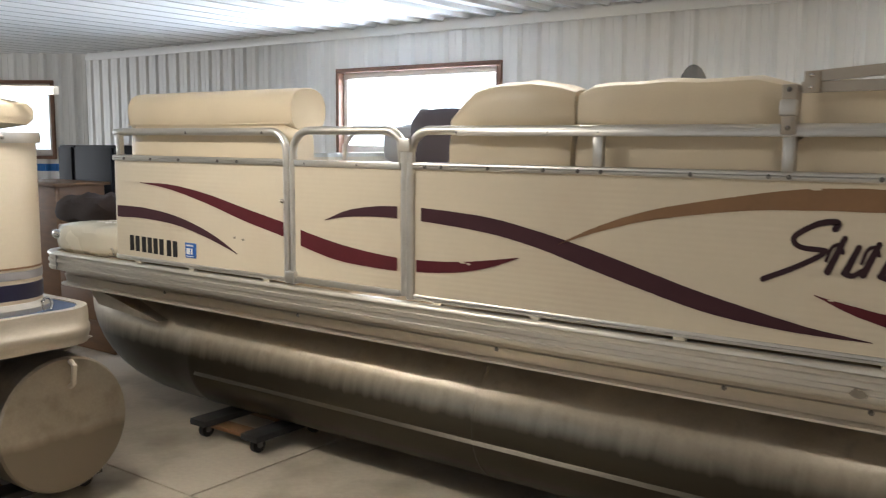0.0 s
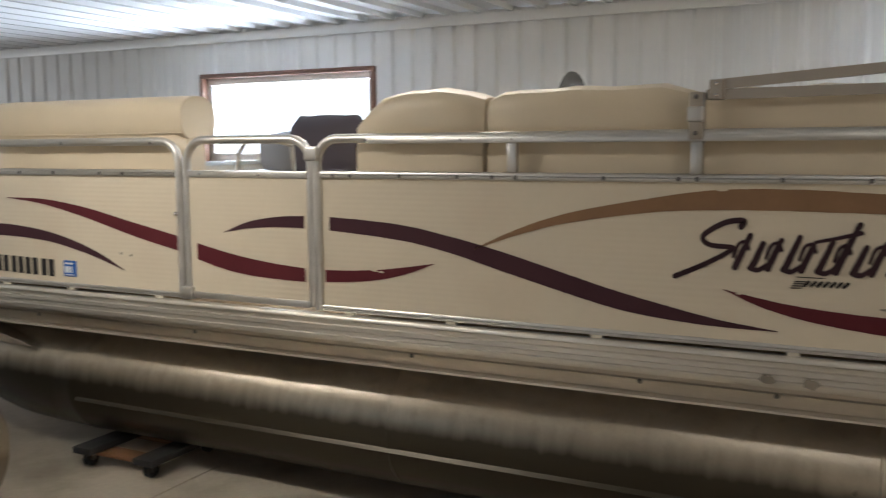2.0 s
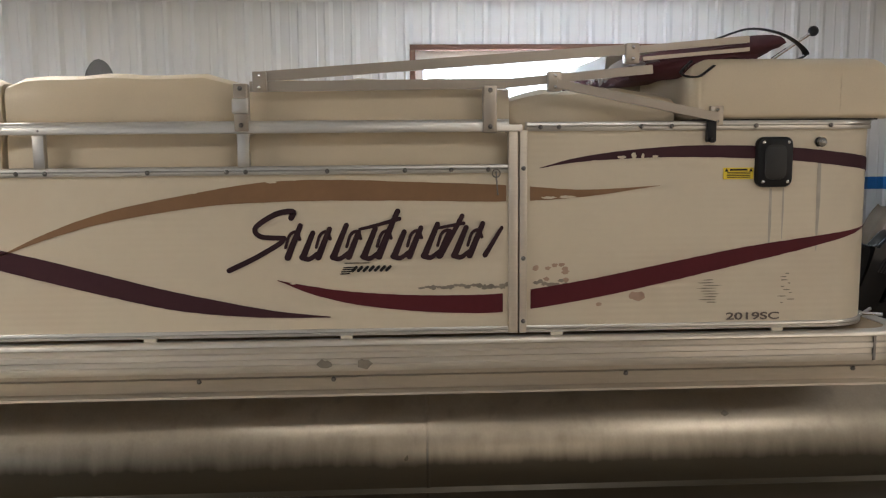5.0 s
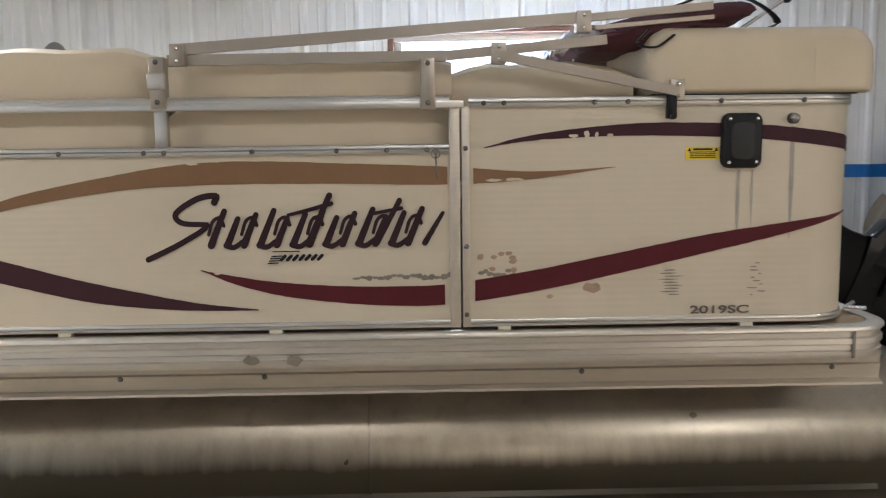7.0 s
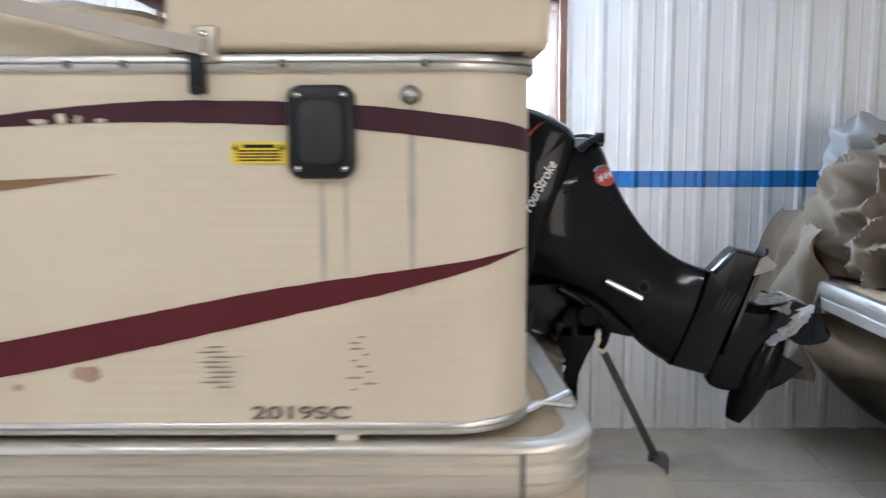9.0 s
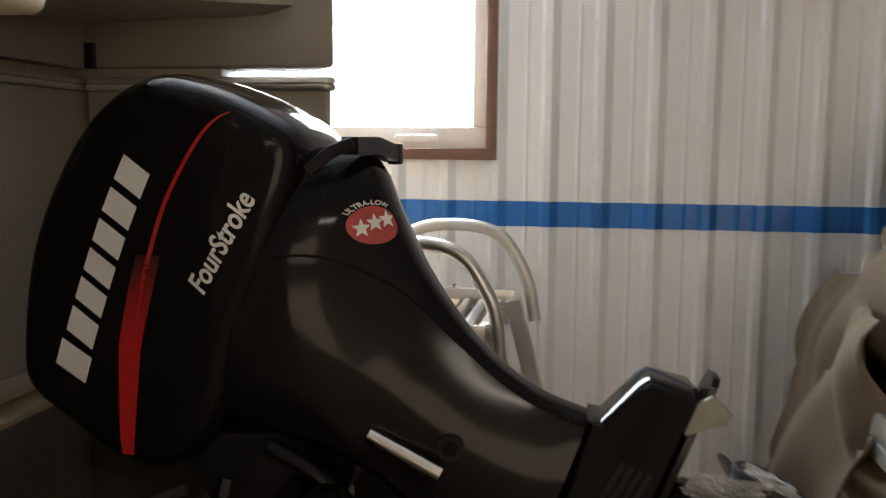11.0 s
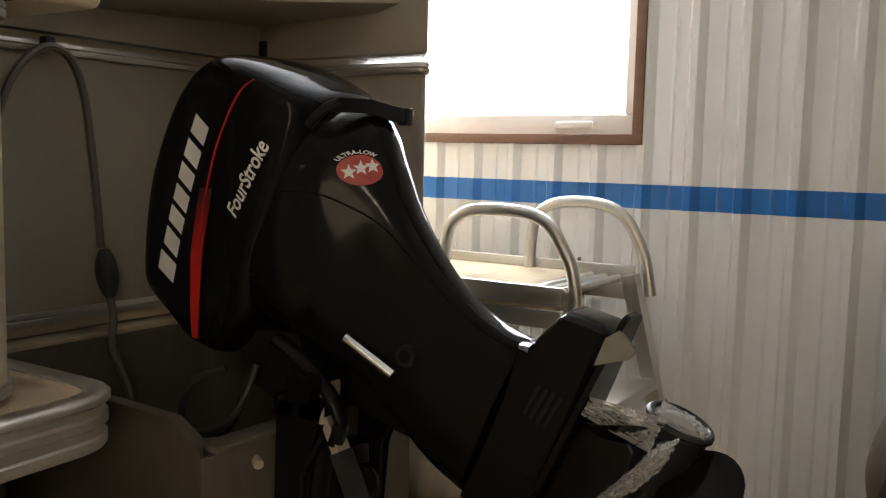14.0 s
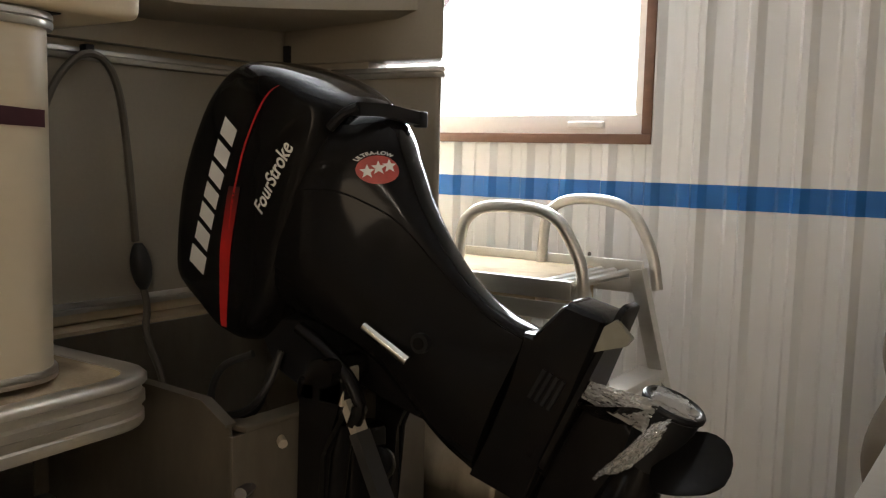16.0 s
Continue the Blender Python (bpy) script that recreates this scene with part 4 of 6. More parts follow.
def roll(bm, x0, x1, yc, zc, ry, rz, bite=0.03):
    """A stuffed roll along x with nearly flat, piped ends."""
    rings = []
    st = [(x0 + 0.004, 0.90), (x0, 0.955), (x0 + 0.006, 0.99), (x0 + 0.014, 0.985)]
    st += [(x0 + (x1 - x0) * u, 1.0 + 0.006 * math.sin(u * 19)) for u in (0.05, 0.2, 0.35, 0.5, 0.65, 0.8, 0.95)]
    st += [(x1 - 0.014, 0.985), (x1 - 0.006, 0.99), (x1, 0.955), (x1 - 0.004, 0.90)]
    for x, k in st:
        ring = []
        for j in range(32):
            a = 2 * math.pi * j / 32
            q = (abs(math.cos(a)) ** 2.5 + abs(math.sin(a)) ** 2.5) ** -0.4
            ring.append((x, yc + ry * k * q * math.cos(a), zc + rz * k * q * math.sin(a)))
        rings.append(ring)
    return loft(bm, rings)


def bench(name, x0, x1, y0, y1, z1, label, slope=0.0):
    t = thing(name, ((x0 + x1) / 2, (y0 + y1) / 2, D), label, "bench seat", "bench seats along the fence")
    part("seat_base", box(B(), x0 + 0.02, x1 - 0.02, y0 + 0.03, y1 + 0.33, D, 1.30, 0.015), VINYL, t)
    part("seat_cushion", pillow(B(), x0, x1, y0 + 0.12, y1 + 0.36, 1.29, 1.43, 0.05), VINYL, t)
    b = part("backrest", pillow(B(), x0, x1, y0, y1 - 0.04, 1.42, z1 - 0.14, 0.03), VINYL, t)
    if name == "bow_bench":
        bm = roll(B(), x0, x1, (y0 + y1) / 2 + 0.01, z1 - 0.105, (y1 - y0) / 2 + 0.01, 0.105)
    else:
        bm = pillow(B(), x0 - 0.004, x1 + 0.004, y0 + 0.002, y1 + 0.04, z1 - 0.20, z1, 0.10, crown=0.006)
    if slope:
        for v in bm.verts:
            k = max(0.0, 1 - (v.co.x - x0) / slope)
            v.co.z -= 0.11 * k * k * max(0.0, (v.co.z - z1 + 0.2) / 0.2)
    part("back_roll", bm, VINYL, b, "rolled cream vinyl top")
    bm = B()
    rod(bm, [(x0 + 0.01, y0 + 0.001, z1 - 0.165), ((x0 + x1) / 2, y0 - 0.003, z1 - 0.168), (x1 - 0.01, y0 + 0.001, z1 - 0.165)], 0.0035, 6)
    part("piping", bm, VINYL, b)
    return t


bench("bow_bench", -4.33, -3.08, 0.05, 0.26, 1.885, "cream vinyl bow bench with a rolled back")
bench("side_bench", -2.20, -1.655, 0.05, 0.24, 1.865, "cream vinyl side bench with a sloping end", 0.24)
bench("side_bench", -1.635, -0.872, 0.05, 0.24, 1.855, "cream vinyl side bench with a rolled back")
bench("side_bench", -0.866, -0.005, 0.05, 0.24, 1.835, "cream vinyl side bench under the folded awning")
bench("stern_bench", -0.004, 0.56, 0.07, 0.28, 1.80, "cream vinyl stern bench")
sunpad = thing("sun_pad", (0.92, 0.45, ZT), "cream vinyl sun pad with a rolled edge", "sun pad")


def pad_ring(y, q):
    """Outline of the pad at one depth, drawn in by q: round above, nearly square below."""
    x0, x1, z0, z1 = 0.585 + q, 1.272 - q, ZT + 0.007 + 0.4 * q, 1.895 - q
    pts = []
    for cx, cz, r, a0 in ((x0 + 0.02, z0 + 0.02, 0.02, 180), (x1 - 0.02, z0 + 0.02, 0.02, 270), (x1 - 0.085, z1 - 0.085, 0.085, 0), (x0 + 0.06, z1 - 0.06, 0.06, 90)):
        pts += [(cx + r * math.cos(radians(a0 + 15 * k)), y, cz + r * math.sin(radians(a0 + 15 * k))) for k in range(7)]
    return pts


turn = [(0.045 * (1 - math.cos(radians(15 * k))), 0.045 * (1 - math.sin(radians(15 * k)))) for k in range(7)]
rings = [pad_ring(-0.012 + d, q) for d, q in turn] + [pad_ring(0.96 - d, q) for d, q in turn[::-1]]
part("cushion", loft(B(), rings), VINYL, sunpad, "cream vinyl cushion", smooth=50)
part("base_board", box(B(), 0.60, 1.225, 0.016, 0.80, ZT + 0.004, ZT + 0.016, 0.003), BLACK, sunpad, "black base board")
bm = B()
rod(bm, [(1.08, -0.0105, 1.712), (1.08, -0.0125, 1.80), (1.08, -0.011, 1.845), (1.08, 0.012, 1.885), (1.08, 0.05, 1.895), (1.08, 0.5, 1.896)], 0.0022, 6)
part("piping", bm, VINYL, sunpad)
# back of the lounge across the stern, hanging over the recess
lounge = thing("stern_lounge", (0.62, 1.4, D), "cream vinyl stern lounge with a sweeping back", "bench seat")
part("lounge_base", box(B(), 0.15, 0.72, 0.62, 2.46, D, 1.718, 0.01), VINYL, lounge)
bm, rings = B(), []
for i in range(26):
    u = i / 25
    y = 0.62 + 1.25 * u
    e = 0.07 + 0.40 * max(0.0, (u - 0.45) / 0.55) ** 2.2
    zb = 1.802 + 0.03 * max(0.0, (u - 0.6) / 0.4)
    rings.append([(0.42, y, 1.715), (0.765, y, 1.715), (0.770, y, zb - 0.012), (0.79 + e * 0.9, y, zb), (0.815 + e, y, zb + 0.02), (0.82 + e, y, 1.93), (0.80 + e, y, 1.975), (0.74 + e, y, 1.995), (0.45, y, 1.96)])
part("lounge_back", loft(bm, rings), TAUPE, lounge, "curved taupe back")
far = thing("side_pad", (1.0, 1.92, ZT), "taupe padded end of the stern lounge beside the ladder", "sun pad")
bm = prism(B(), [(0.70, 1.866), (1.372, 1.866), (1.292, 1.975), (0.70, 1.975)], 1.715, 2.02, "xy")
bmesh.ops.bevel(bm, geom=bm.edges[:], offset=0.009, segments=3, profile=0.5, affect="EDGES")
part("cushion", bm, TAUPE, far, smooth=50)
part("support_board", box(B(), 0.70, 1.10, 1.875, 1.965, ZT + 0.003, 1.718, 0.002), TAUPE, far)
# helm, seen through the gate and over the backs
chair = thing("helm_chair", (-3.45, 1.82, D), "grey and plum vinyl helm chair", "chair")
part("pedestal", cyl(B(), (-3.45, 1.82, D), (-3.45, 1.82, 1.32), 0.05, seg=16), ALU, chair)
part("seat", pillow(B(), -3.72, -3.20, 1.58, 2.06, 1.32, 1.46, 0.08), GREYVINYL, chair)
part("backrest", pillow(B(), -3.74, -3.22, 1.72, 1.90, 1.44, 1.85, 0.03), DARKVINYL, chair, "dark plum backrest")
chair2 = thing("lounge_chair", (-4.0, 2.1, D), "light grey vinyl lounge chair", "chair")
part("seat", pillow(B(), -4.30, -3.74, 1.75, 2.35, D, 1.50, 0.08), GREYVINYL, chair2)
bm = pillow(B(), -4.10, -3.72, 1.85, 2.2, 1.46, 1.76, 0.16)
part("backrest", bm, GREYVINYL, chair2)
console = thing("helm_console", (-1.9, 1.95, D), "cream helm console with a smoked windscreen", "console")
part("console_body", box(B(), -2.2, -1.62, 1.70, 2.25, D, 1.88, 0.04, 3), GELCOAT, console)
bm, rings = B(), []
for i in range(13):
    a = math.pi * i / 12
    rings.append([(-1.905 + 0.09 * math.cos(a), 1.86, 1.87 + 0.19 * math.sin(a)), (-1.905 + 0.09 * math.cos(a), 1.866, 1.87 + 0.19 * math.sin(a)), (-1.905 + 0.06 * math.cos(a), 1.866, 1.87), (-1.905 + 0.06 * math.cos(a), 1.86, 1.87)])
part("windscreen", loft(bm, rings), SMOKE, console, "smoked acrylic windscreen")
grab = thing("grab_rail", (-3.0, 0.62, D), "tubular aluminium grab rail by the gate", "rail")
part("tube", rod(B(), [(-2.98, 0.30, 1.45), (-2.98, 0.30, 1.62), (-2.96, 0.34, 1.68), (-2.90, 0.45, 1.69), (-2.86, 0.55, 1.66), (-2.86, 0.58, 1.45), (-2.86, 0.58, D)], 0.012, 8), ALU, grab)
CR = 1.0
crate = thing("wooden_crate", (-6.12, 1.1, FZ), "brown wooden crate beyond the bow", "crate")
for k in range(4):
    part("board", box(B(), -6.46, -5.78, 0.86, 1.34, FZ + k * (CR - FZ) / 4 + 0.004, FZ + (k + 1) * (CR - FZ) / 4, 0.004), WOOD, crate)
bag = B()
pillow(bag, -6.56, -5.72, 0.84, 1.34, CR, 1.215, 0.14)
for v in bag.verts:
    v.co += Vector((0.03, 0.03, 0.04)) * noise.noise(v.co * 9) * min(1, (v.co.z - CR) * 8) + Vector((0.012, 0.012, 0.03)) * noise.noise(v.co * 24) * min(1, (v.co.z - CR) * 8)
solo("folded_cover", bag, BROWNCLOTH, "folded dark brown canvas cover on a wooden crate", "canvas cover")

# ---- bimini, folded down along the rail ----
bim = thing("folding_awning", (-0.2, 0.1, ZT), "folded maroon boat awning with tan tube frame", "awning")


def bar(name, a, b, h=0.016, w=0.012, label="tan square tube"):
    return part(name, rod(B(), [a, b], w, flat=h / w, square=True), TANTUBE, bim, label, smooth=0)


bar("frame_tube", (-0.80, 0.0, 1.843), (0.40, 0.0, 1.925))
bar("frame_tube", (-0.84, 0.012, 1.812), (-0.02, 0.012, 1.818))
bar("frame_tube", (-0.02, 0.012, 1.818), (0.46, 0.02, 1.862), 0.014)
bar("frame_tube", (0.40, -0.012, 1.922), (0.77, 0.0, 1.955), 0.011, 0.010)
bar("frame_tube", (0.42, -0.012, 1.893), (0.78, 0.02, 1.925), 0.006, 0.008)
bar("brace", (0.14, -0.02, 1.815), (0.665, -0.028, 1.705), 0.014)
for k in ((-0.865, 1.745, 0.075), (-0.075, 1.735, 0.075)):
    c = part("rail_clamp", box(B(), k[0] - 0.022, k[0] + 0.022, -0.034, 0.02, k[1] - k[2], k[1] + k[2], 0.004), TANTUBE, bim, "aluminium rail clamp")
    dots("bolt", [(k[0], -0.036, k[1] + dz) for dz in (-0.055, 0.06)], 0.008, STEEL, c)
part("hinge_sleeve", box(B(), -0.892, -0.838, -0.044, -0.02, 1.725, 1.775, 0.008), ALU, bim, "bright sleeve")
for x, z in ((-0.805, 1.826), (0.385, 1.91), (0.135, 1.822), (0.665, 1.71)):
    j = part("joint", box(B(), x - 0.022, x + 0.022, -0.026, 0.02, z - 0.032, z + 0.032, 0.004), TANTUBE, bim, "tan hinge plate")
    dots("bolt", [(x, -0.028, z + dz) for dz in (-0.018, 0.018)], 0.0065, CHROME, j)
# canvas roll across the boat, with crumpled end and straps
bm, rings = B(), []
for i in range(60):
    u = i / 59
    y = 0.02 + 2.40 * u
    e = min(1.0, min(u, 1 - u) * 18 + 0.35)
    ring = []
    for j in range(28):
        a = 2 * math.pi * j / 28
        nn = 1 + 0.16 * noise.noise(Vector((math.cos(a) * 2.2, math.sin(a) * 2.2, y * 5))) + 0.08 * noise.noise(Vector((math.cos(a) * 6, math.sin(a) * 6, y * 12)))
        ring.append((0.665 + 0.42 * max(0.0, u - 0.78) / 0.22 * min(1.0, (1 - u) * 9) + 0.27 * math.cos(a) * e * nn, y, 1.908 + 0.048 * math.cos(a) * e + 0.055 * math.sin(a) * e * nn))
    rings.append(ring)
part("canvas_roll", loft(bm, rings), CANVAS, bim, "maroon canvas roll")
bm = B()
for q in ([(0.66, 0.0, 1.955), (0.76, -0.02, 1.985), (0.86, -0.01, 1.975), (0.94, 0.02, 1.945), (0.985, 0.05, 1.91), (0.945, 0.05, 1.89)], [(0.58, -0.01, 1.885), (0.545, -0.02, 1.845), (0.60, -0.02, 1.835), (0.655, -0.01, 1.87)]):
    rod(bm, spline(q, 6), 0.012, 6, flat=0.3)
part("strap", bm, BLACK, bim, "black webbing strap")
rodp = part("light_pole", rod(B(), [(0.90, 0.12, 1.90), (1.035, 0.12, 1.990)], 0.006, 8), CHROME, bim, "chrome light pole")
part("pole_knob", ball(B(), (1.040, 0.12, 1.994), 0.018), BLACK, rodp, "black knob")

# loose clear film tucked under the canvas
bm, rows = B(), []
for i in range(22):
    u = i / 21
    rows.append([bm.verts.new((0.30 + 0.26 * u + 0.02 * noise.noise(Vector((u * 4, v * 3, 1))), 0.06 + 0.25 * v, 1.835 + 0.05 * noise.noise(Vector((u * 5, v * 6, 2))) + 0.05 * math.sin(u * 2.6))) for v in [k / 11 for k in range(12)]])
for a, b in zip(rows, rows[1:]):
    for k in range(11):
        bm.faces.new((a[k], a[k + 1], b[k + 1], b[k]))
part("plastic_film", bm, BAG, bim, "crumpled clear film")

# ---- fuel hose and primer bulb on the stern wall ----
hose = thing("fuel_hose", (0.80, 1.0, 0.90), "grey fuel hose with a black primer bulb", "hose")
part("hose_line", rod(B(), spline([(0.79, 1.00, 1.45), (0.79, 1.05, 1.58), (0.795, 1.10, 1.65), (0.80, 1.15, 1.677), (0.80, 1.20, 1.655), (0.80, 1.235, 1.58), (0.80, 1.255, 1.45), (0.80, 1.27, 1.30), (0.80, 1.278, 1.20)], 6), 0.010, 8), HOSE, hose)
bm, rings = B(), []
for k in range(13):
    u = k / 12
    r = 0.010 + 0.018 * math.sin(math.pi * u) ** 0.7
    rings.append([(0.803 + r * math.cos(a), 1.285 + 0.015 * u + r * math.sin(a), 1.195 - 0.125 * u) for a in [2 * math.pi * j / 14 for j in range(14)]])
part("primer_bulb", loft(bm, rings), RUBBER, hose, "black rubber primer bulb")
part("hose_line", rod(B(), spline([(0.803, 1.300, 1.075), (0.81, 1.305, 1.02), (0.84, 1.28, 0.95), (0.87, 1.30, 0.85), (0.90, 1.32, 0.70), (0.95, 1.34, 0.62)], 6), 0.010, 8), HOSE, hose)
part("hose_clip", box(B(), 0.772, 0.80, 1.14, 1.165, 1.672, 1.70, 0.003), BLACK, hose, "black clip")
part("latch_tab", box(B(), 0.772, 0.797, 1.855, 1.890, 1.715, 1.775, 0.003), BLACK, boat, "black tab on the stern rail")

# ---- outboard motor, tilted up ----
motor = thing("outboard_motor", (1.5, 1.38, 0.6), "tilted black outboard motor with a red stripe", "outboard motor")
MY = 1.38
from mathutils.bvhtree import BVHTree


def shell(pts, half, rnd, n=6, dense=True, crease=False):
    """A side outline in x and z, swollen sideways; half: half-width, or a function of x and z; crease: flat sides with a firm edge."""
    q = closed_spline(pts, n) if dense else [np.array(p, float) for p in pts]
    m = len(q)
    area2 = sum(q[i][0] * q[(i + 1) % m][1] - q[(i + 1) % m][0] * q[i][1] for i in range(m))
    sg = 1 if area2 > 0 else -1
    nrm = []
    for i in range(m):
        d = q[(i + 1) % m] - q[i - 1]
        d = d / max(1e-9, np.linalg.norm(d))
        nrm.append(np.array((-d[1], d[0])) * sg)
    wide = half if callable(half) else (lambda x, z: half)
    if crease:
        prof = [(-1.0, 1.0), (-0.985, 0.90), (-0.955, 0.80), (-0.86, 0.42), (-0.70, 0.12), (-0.45, 0.0)]
        prof = prof + [(0.0, 0.0)] + [(-a, b) for a, b in prof[::-1]]
    else:
        prof = []
        for k in range(17):
            y, sn = -math.cos(math.pi * k / 16), math.sin(math.pi * k / 16)
            prof.append(((abs(y) ** 0.75) * (1 if y > 0 else -1), 1 - sn ** 0.6))
    rings = []
    for y, ins in prof:
        rings.append([(q[i][0] + nrm[i][0] * rnd * ins, MY + wide(q[i][0], q[i][1]) * y, q[i][1] + nrm[i][1] * rnd * ins) for i in range(m)])
    # close each side by two inner rings, so that the side can swell
    cx, cz = sum(p[0] for p in q) / m, sum(p[1] for p in q) / m
    for end in (0, -1):
        more = []
        for f in (0.75, 0.5, 0.25, 0.04):
            ring = []
            for v in rings[end]:
                x, z = cx + (v[0] - cx) * f, cz + (v[2] - cz) * f
                ring.append((x, MY + wide(x, z) * (-1 if end == 0 else 1) * (1 + 0.05 * (1 - f)), z))
            more.append(ring)
        rings = more[::-1] + rings if end == 0 else rings + more
    bm = loft(B(), rings)
    bmesh.ops.triangulate(bm, faces=[f for f in bm.faces if len(f.verts) > 4])
    return bm


def between(v, table):
    """A value read off a short table by straight lines."""
    return float(np.interp(v, [a for a, b in table], [b for a, b in table]))


COWLW = [(0.95, 0.140), (1.10, 0.150), (1.22, 0.158), (1.34, 0.176), (1.45, 0.172), (1.52, 0.155)]
MIDW = [(1.25, 0.150), (1.36, 0.166), (1.45, 0.160), (1.52, 0.142), (1.60, 0.114), (1.68, 0.098), (1.80, 0.084), (1.95, 0.066)]
COWL = [(0.985, 1.20), (1.012, 1.37), (1.08, 1.52), (1.155, 1.612), (1.24, 1.655), (1.32, 1.648), (1.43, 1.605), (1.50, 1.54), (1.47, 1.40), (1.42, 1.26), (1.37, 1.10), (1.28, 1.00), (1.17, 1.005), (1.08, 1.06), (1.00, 1.12)]
cowl_bm = shell(COWL, lambda x, z: between(x, COWLW), 0.05)
cowl_bm.normal_update()
TREE = BVHTree.FromBMesh(cowl_bm)
cowl = part("cowl", cowl_bm, GLOSS, motor, "glossy black engine cowl", smooth=50)
MID = [(1.26, 1.12, 1.46, 1.538, 0.42, 1.0), (1.36, 1.08, 1.575, 1.530, 0.36, 0.98), (1.44, 1.055, 1.628, 1.43, 0.24, 0.84), (1.52, 1.025, 1.674, 1.335, 0.13, 0.66), (1.60, 0.975, 1.740, 1.240, 0.075, 0.54), (1.68, 0.90, 1.803, 1.175, 0.055, 0.50), (1.755, 0.83, 1.873, 1.128, 0.050, 0.52), (1.83, 0.782, 1.952, 1.098, 0.050, 0.60)]
REAR = [(0.0, 0.0), (0.05, 0.40), (0.18, 0.66), (0.42, 0.84), (0.72, 0.95), (1.0, 1.0)]
FORE = [(0.06, 1.0), (0.14, 1.0), (0.26, 1.01), (0.42, 1.03), (0.62, 1.02), (0.78, 0.97), (0.90, 0.86), (0.97, 0.66), (1.0, 0.40), (1.0, 0.0)]
rings = []
for fx, fz, bx, bz, dc, wc in spline(MID, 5):
    ring = []
    half = [(d * dc, w * wc) for d, w in REAR]
    for d, w in FORE:
        g = math.sin(math.pi / 2 * min(1.0, d / 0.55))
        half.append((dc + d * (1 - dc), wc * (1 - g) + w * g))
    for side in (-1, 1):
        for d, w in (half if side < 0 else half[-2:0:-1]):
            x, z = bx + (fx - bx) * d, bz + (fz - bz) * d
            ring.append((x, MY + side * w * between(x + 0.25 * max(0.0, 1.05 - z), MIDW), z))
    rings.append(ring)
mid_bm = loft(B(), rings)
TREE2 = BVHTree.FromBMesh(mid_bm)
mid = part("midsection", mid_bm, GLOSS, motor, "glossy black driveshaft housing", smooth=24)
bm = B()
rod(bm, [Vector(r[5]) + Vector((0, 0.0005, 0)) for r in rings[3:]], 0.0024, 6)
part("side_crease", bm, GLOSS, mid, "raised crease along the housing")
SWIVEL = [(1.40, 1.09), (1.50, 1.06), (1.62, 0.99), (1.71, 0.90), (1.70, 0.872), (1.61, 0.893), (1.52, 0.925), (1.42, 0.98)]
PAN = [(1.24, 1.06), (1.46, 1.08), (1.50, 0.94), (1.42, 0.885), (1.31, 0.93)]
part("engine_pan", shell(PAN, 0.105, 0.015, dense=False, crease=True), BLACK, motor, "black engine pan", smooth=32)
part("swivel_bracket", shell(SWIVEL, 0.060, 0.012, dense=False, crease=True), GLOSS, motor, "black swivel bracket", smooth=32)
# gearcase: a block above the plate, then the leg down to the skeg
UPPER = [(1.946, 1.099), (1.968, 1.098), (2.028, 1.162), (2.045, 1.172), (2.112, 1.156), (2.128, 1.140), (2.075, 1.00), (2.02, 0.87), (1.965, 0.74), (1.828, 0.778), (1.870, 0.88), (1.918, 1.00)]
low = part("gearcase", shell(UPPER, 0.062, 0.012, dense=False, crease=True), GLOSS, motor, "black gearcase", smooth=32)
LEG = [(2.09, 0.985), (2.17, 0.955), (2.20, 0.87), (2.16, 0.74), (2.06, 0.68), (1.965, 0.72), (2.02, 0.87)]
part("lower_leg", shell(LEG, 0.036, 0.02, 4), GLOSS, motor, "black lower leg", smooth=50)
SKEG = [(2.00, 0.735), (2.055, 0.672), (2.133, 0.653), (2.235, 0.700), (2.30, 0.755), (2.23, 0.80), (2.17, 0.85)]
part("skeg", shell(SKEG, 0.010, 0.006, dense=False, crease=True), GLOSS, motor, "black skeg", smooth=32)
# the prop shaft lies across the tilted leg
AX = Vector((0.39, 0, 0.92)).normalized()
DN = Vector((0.92, 0, -0.39)).normalized()
HUB = Vector((2.20, MY, 0.885))
bm, rings = B(), []
for k in range(15):
    u = k / 14
    r = 0.062 * math.sin(math.pi * min(1, 0.08 + u * 0.75)) ** 0.6
    c = HUB - AX * 0.34 + AX * 0.34 * u
    rings.append([c + (DN * math.cos(a) + Vector((0, 1, 0)) * math.sin(a)) * r for a in [2 * math.pi * j / 20 for j in range(20)]])
part("torpedo", loft(bm, rings), GLOSS, motor, "black torpedo", smooth=50)


def plate(bm, c, lx, ly, t):
    """A rounded plate square to the leg, along the prop axis."""
    o = arc_path([(-lx, -ly, ly * 0.5), (lx, -ly * 0.45, ly * 0.25), (lx, ly * 0.45, ly * 0.25), (-lx, ly, ly * 0.5)])
    loft(bm, [[c + AX * p.x + Vector((0, 1, 0)) * p.y + DN * s for p in o] for s in (-t, t)])


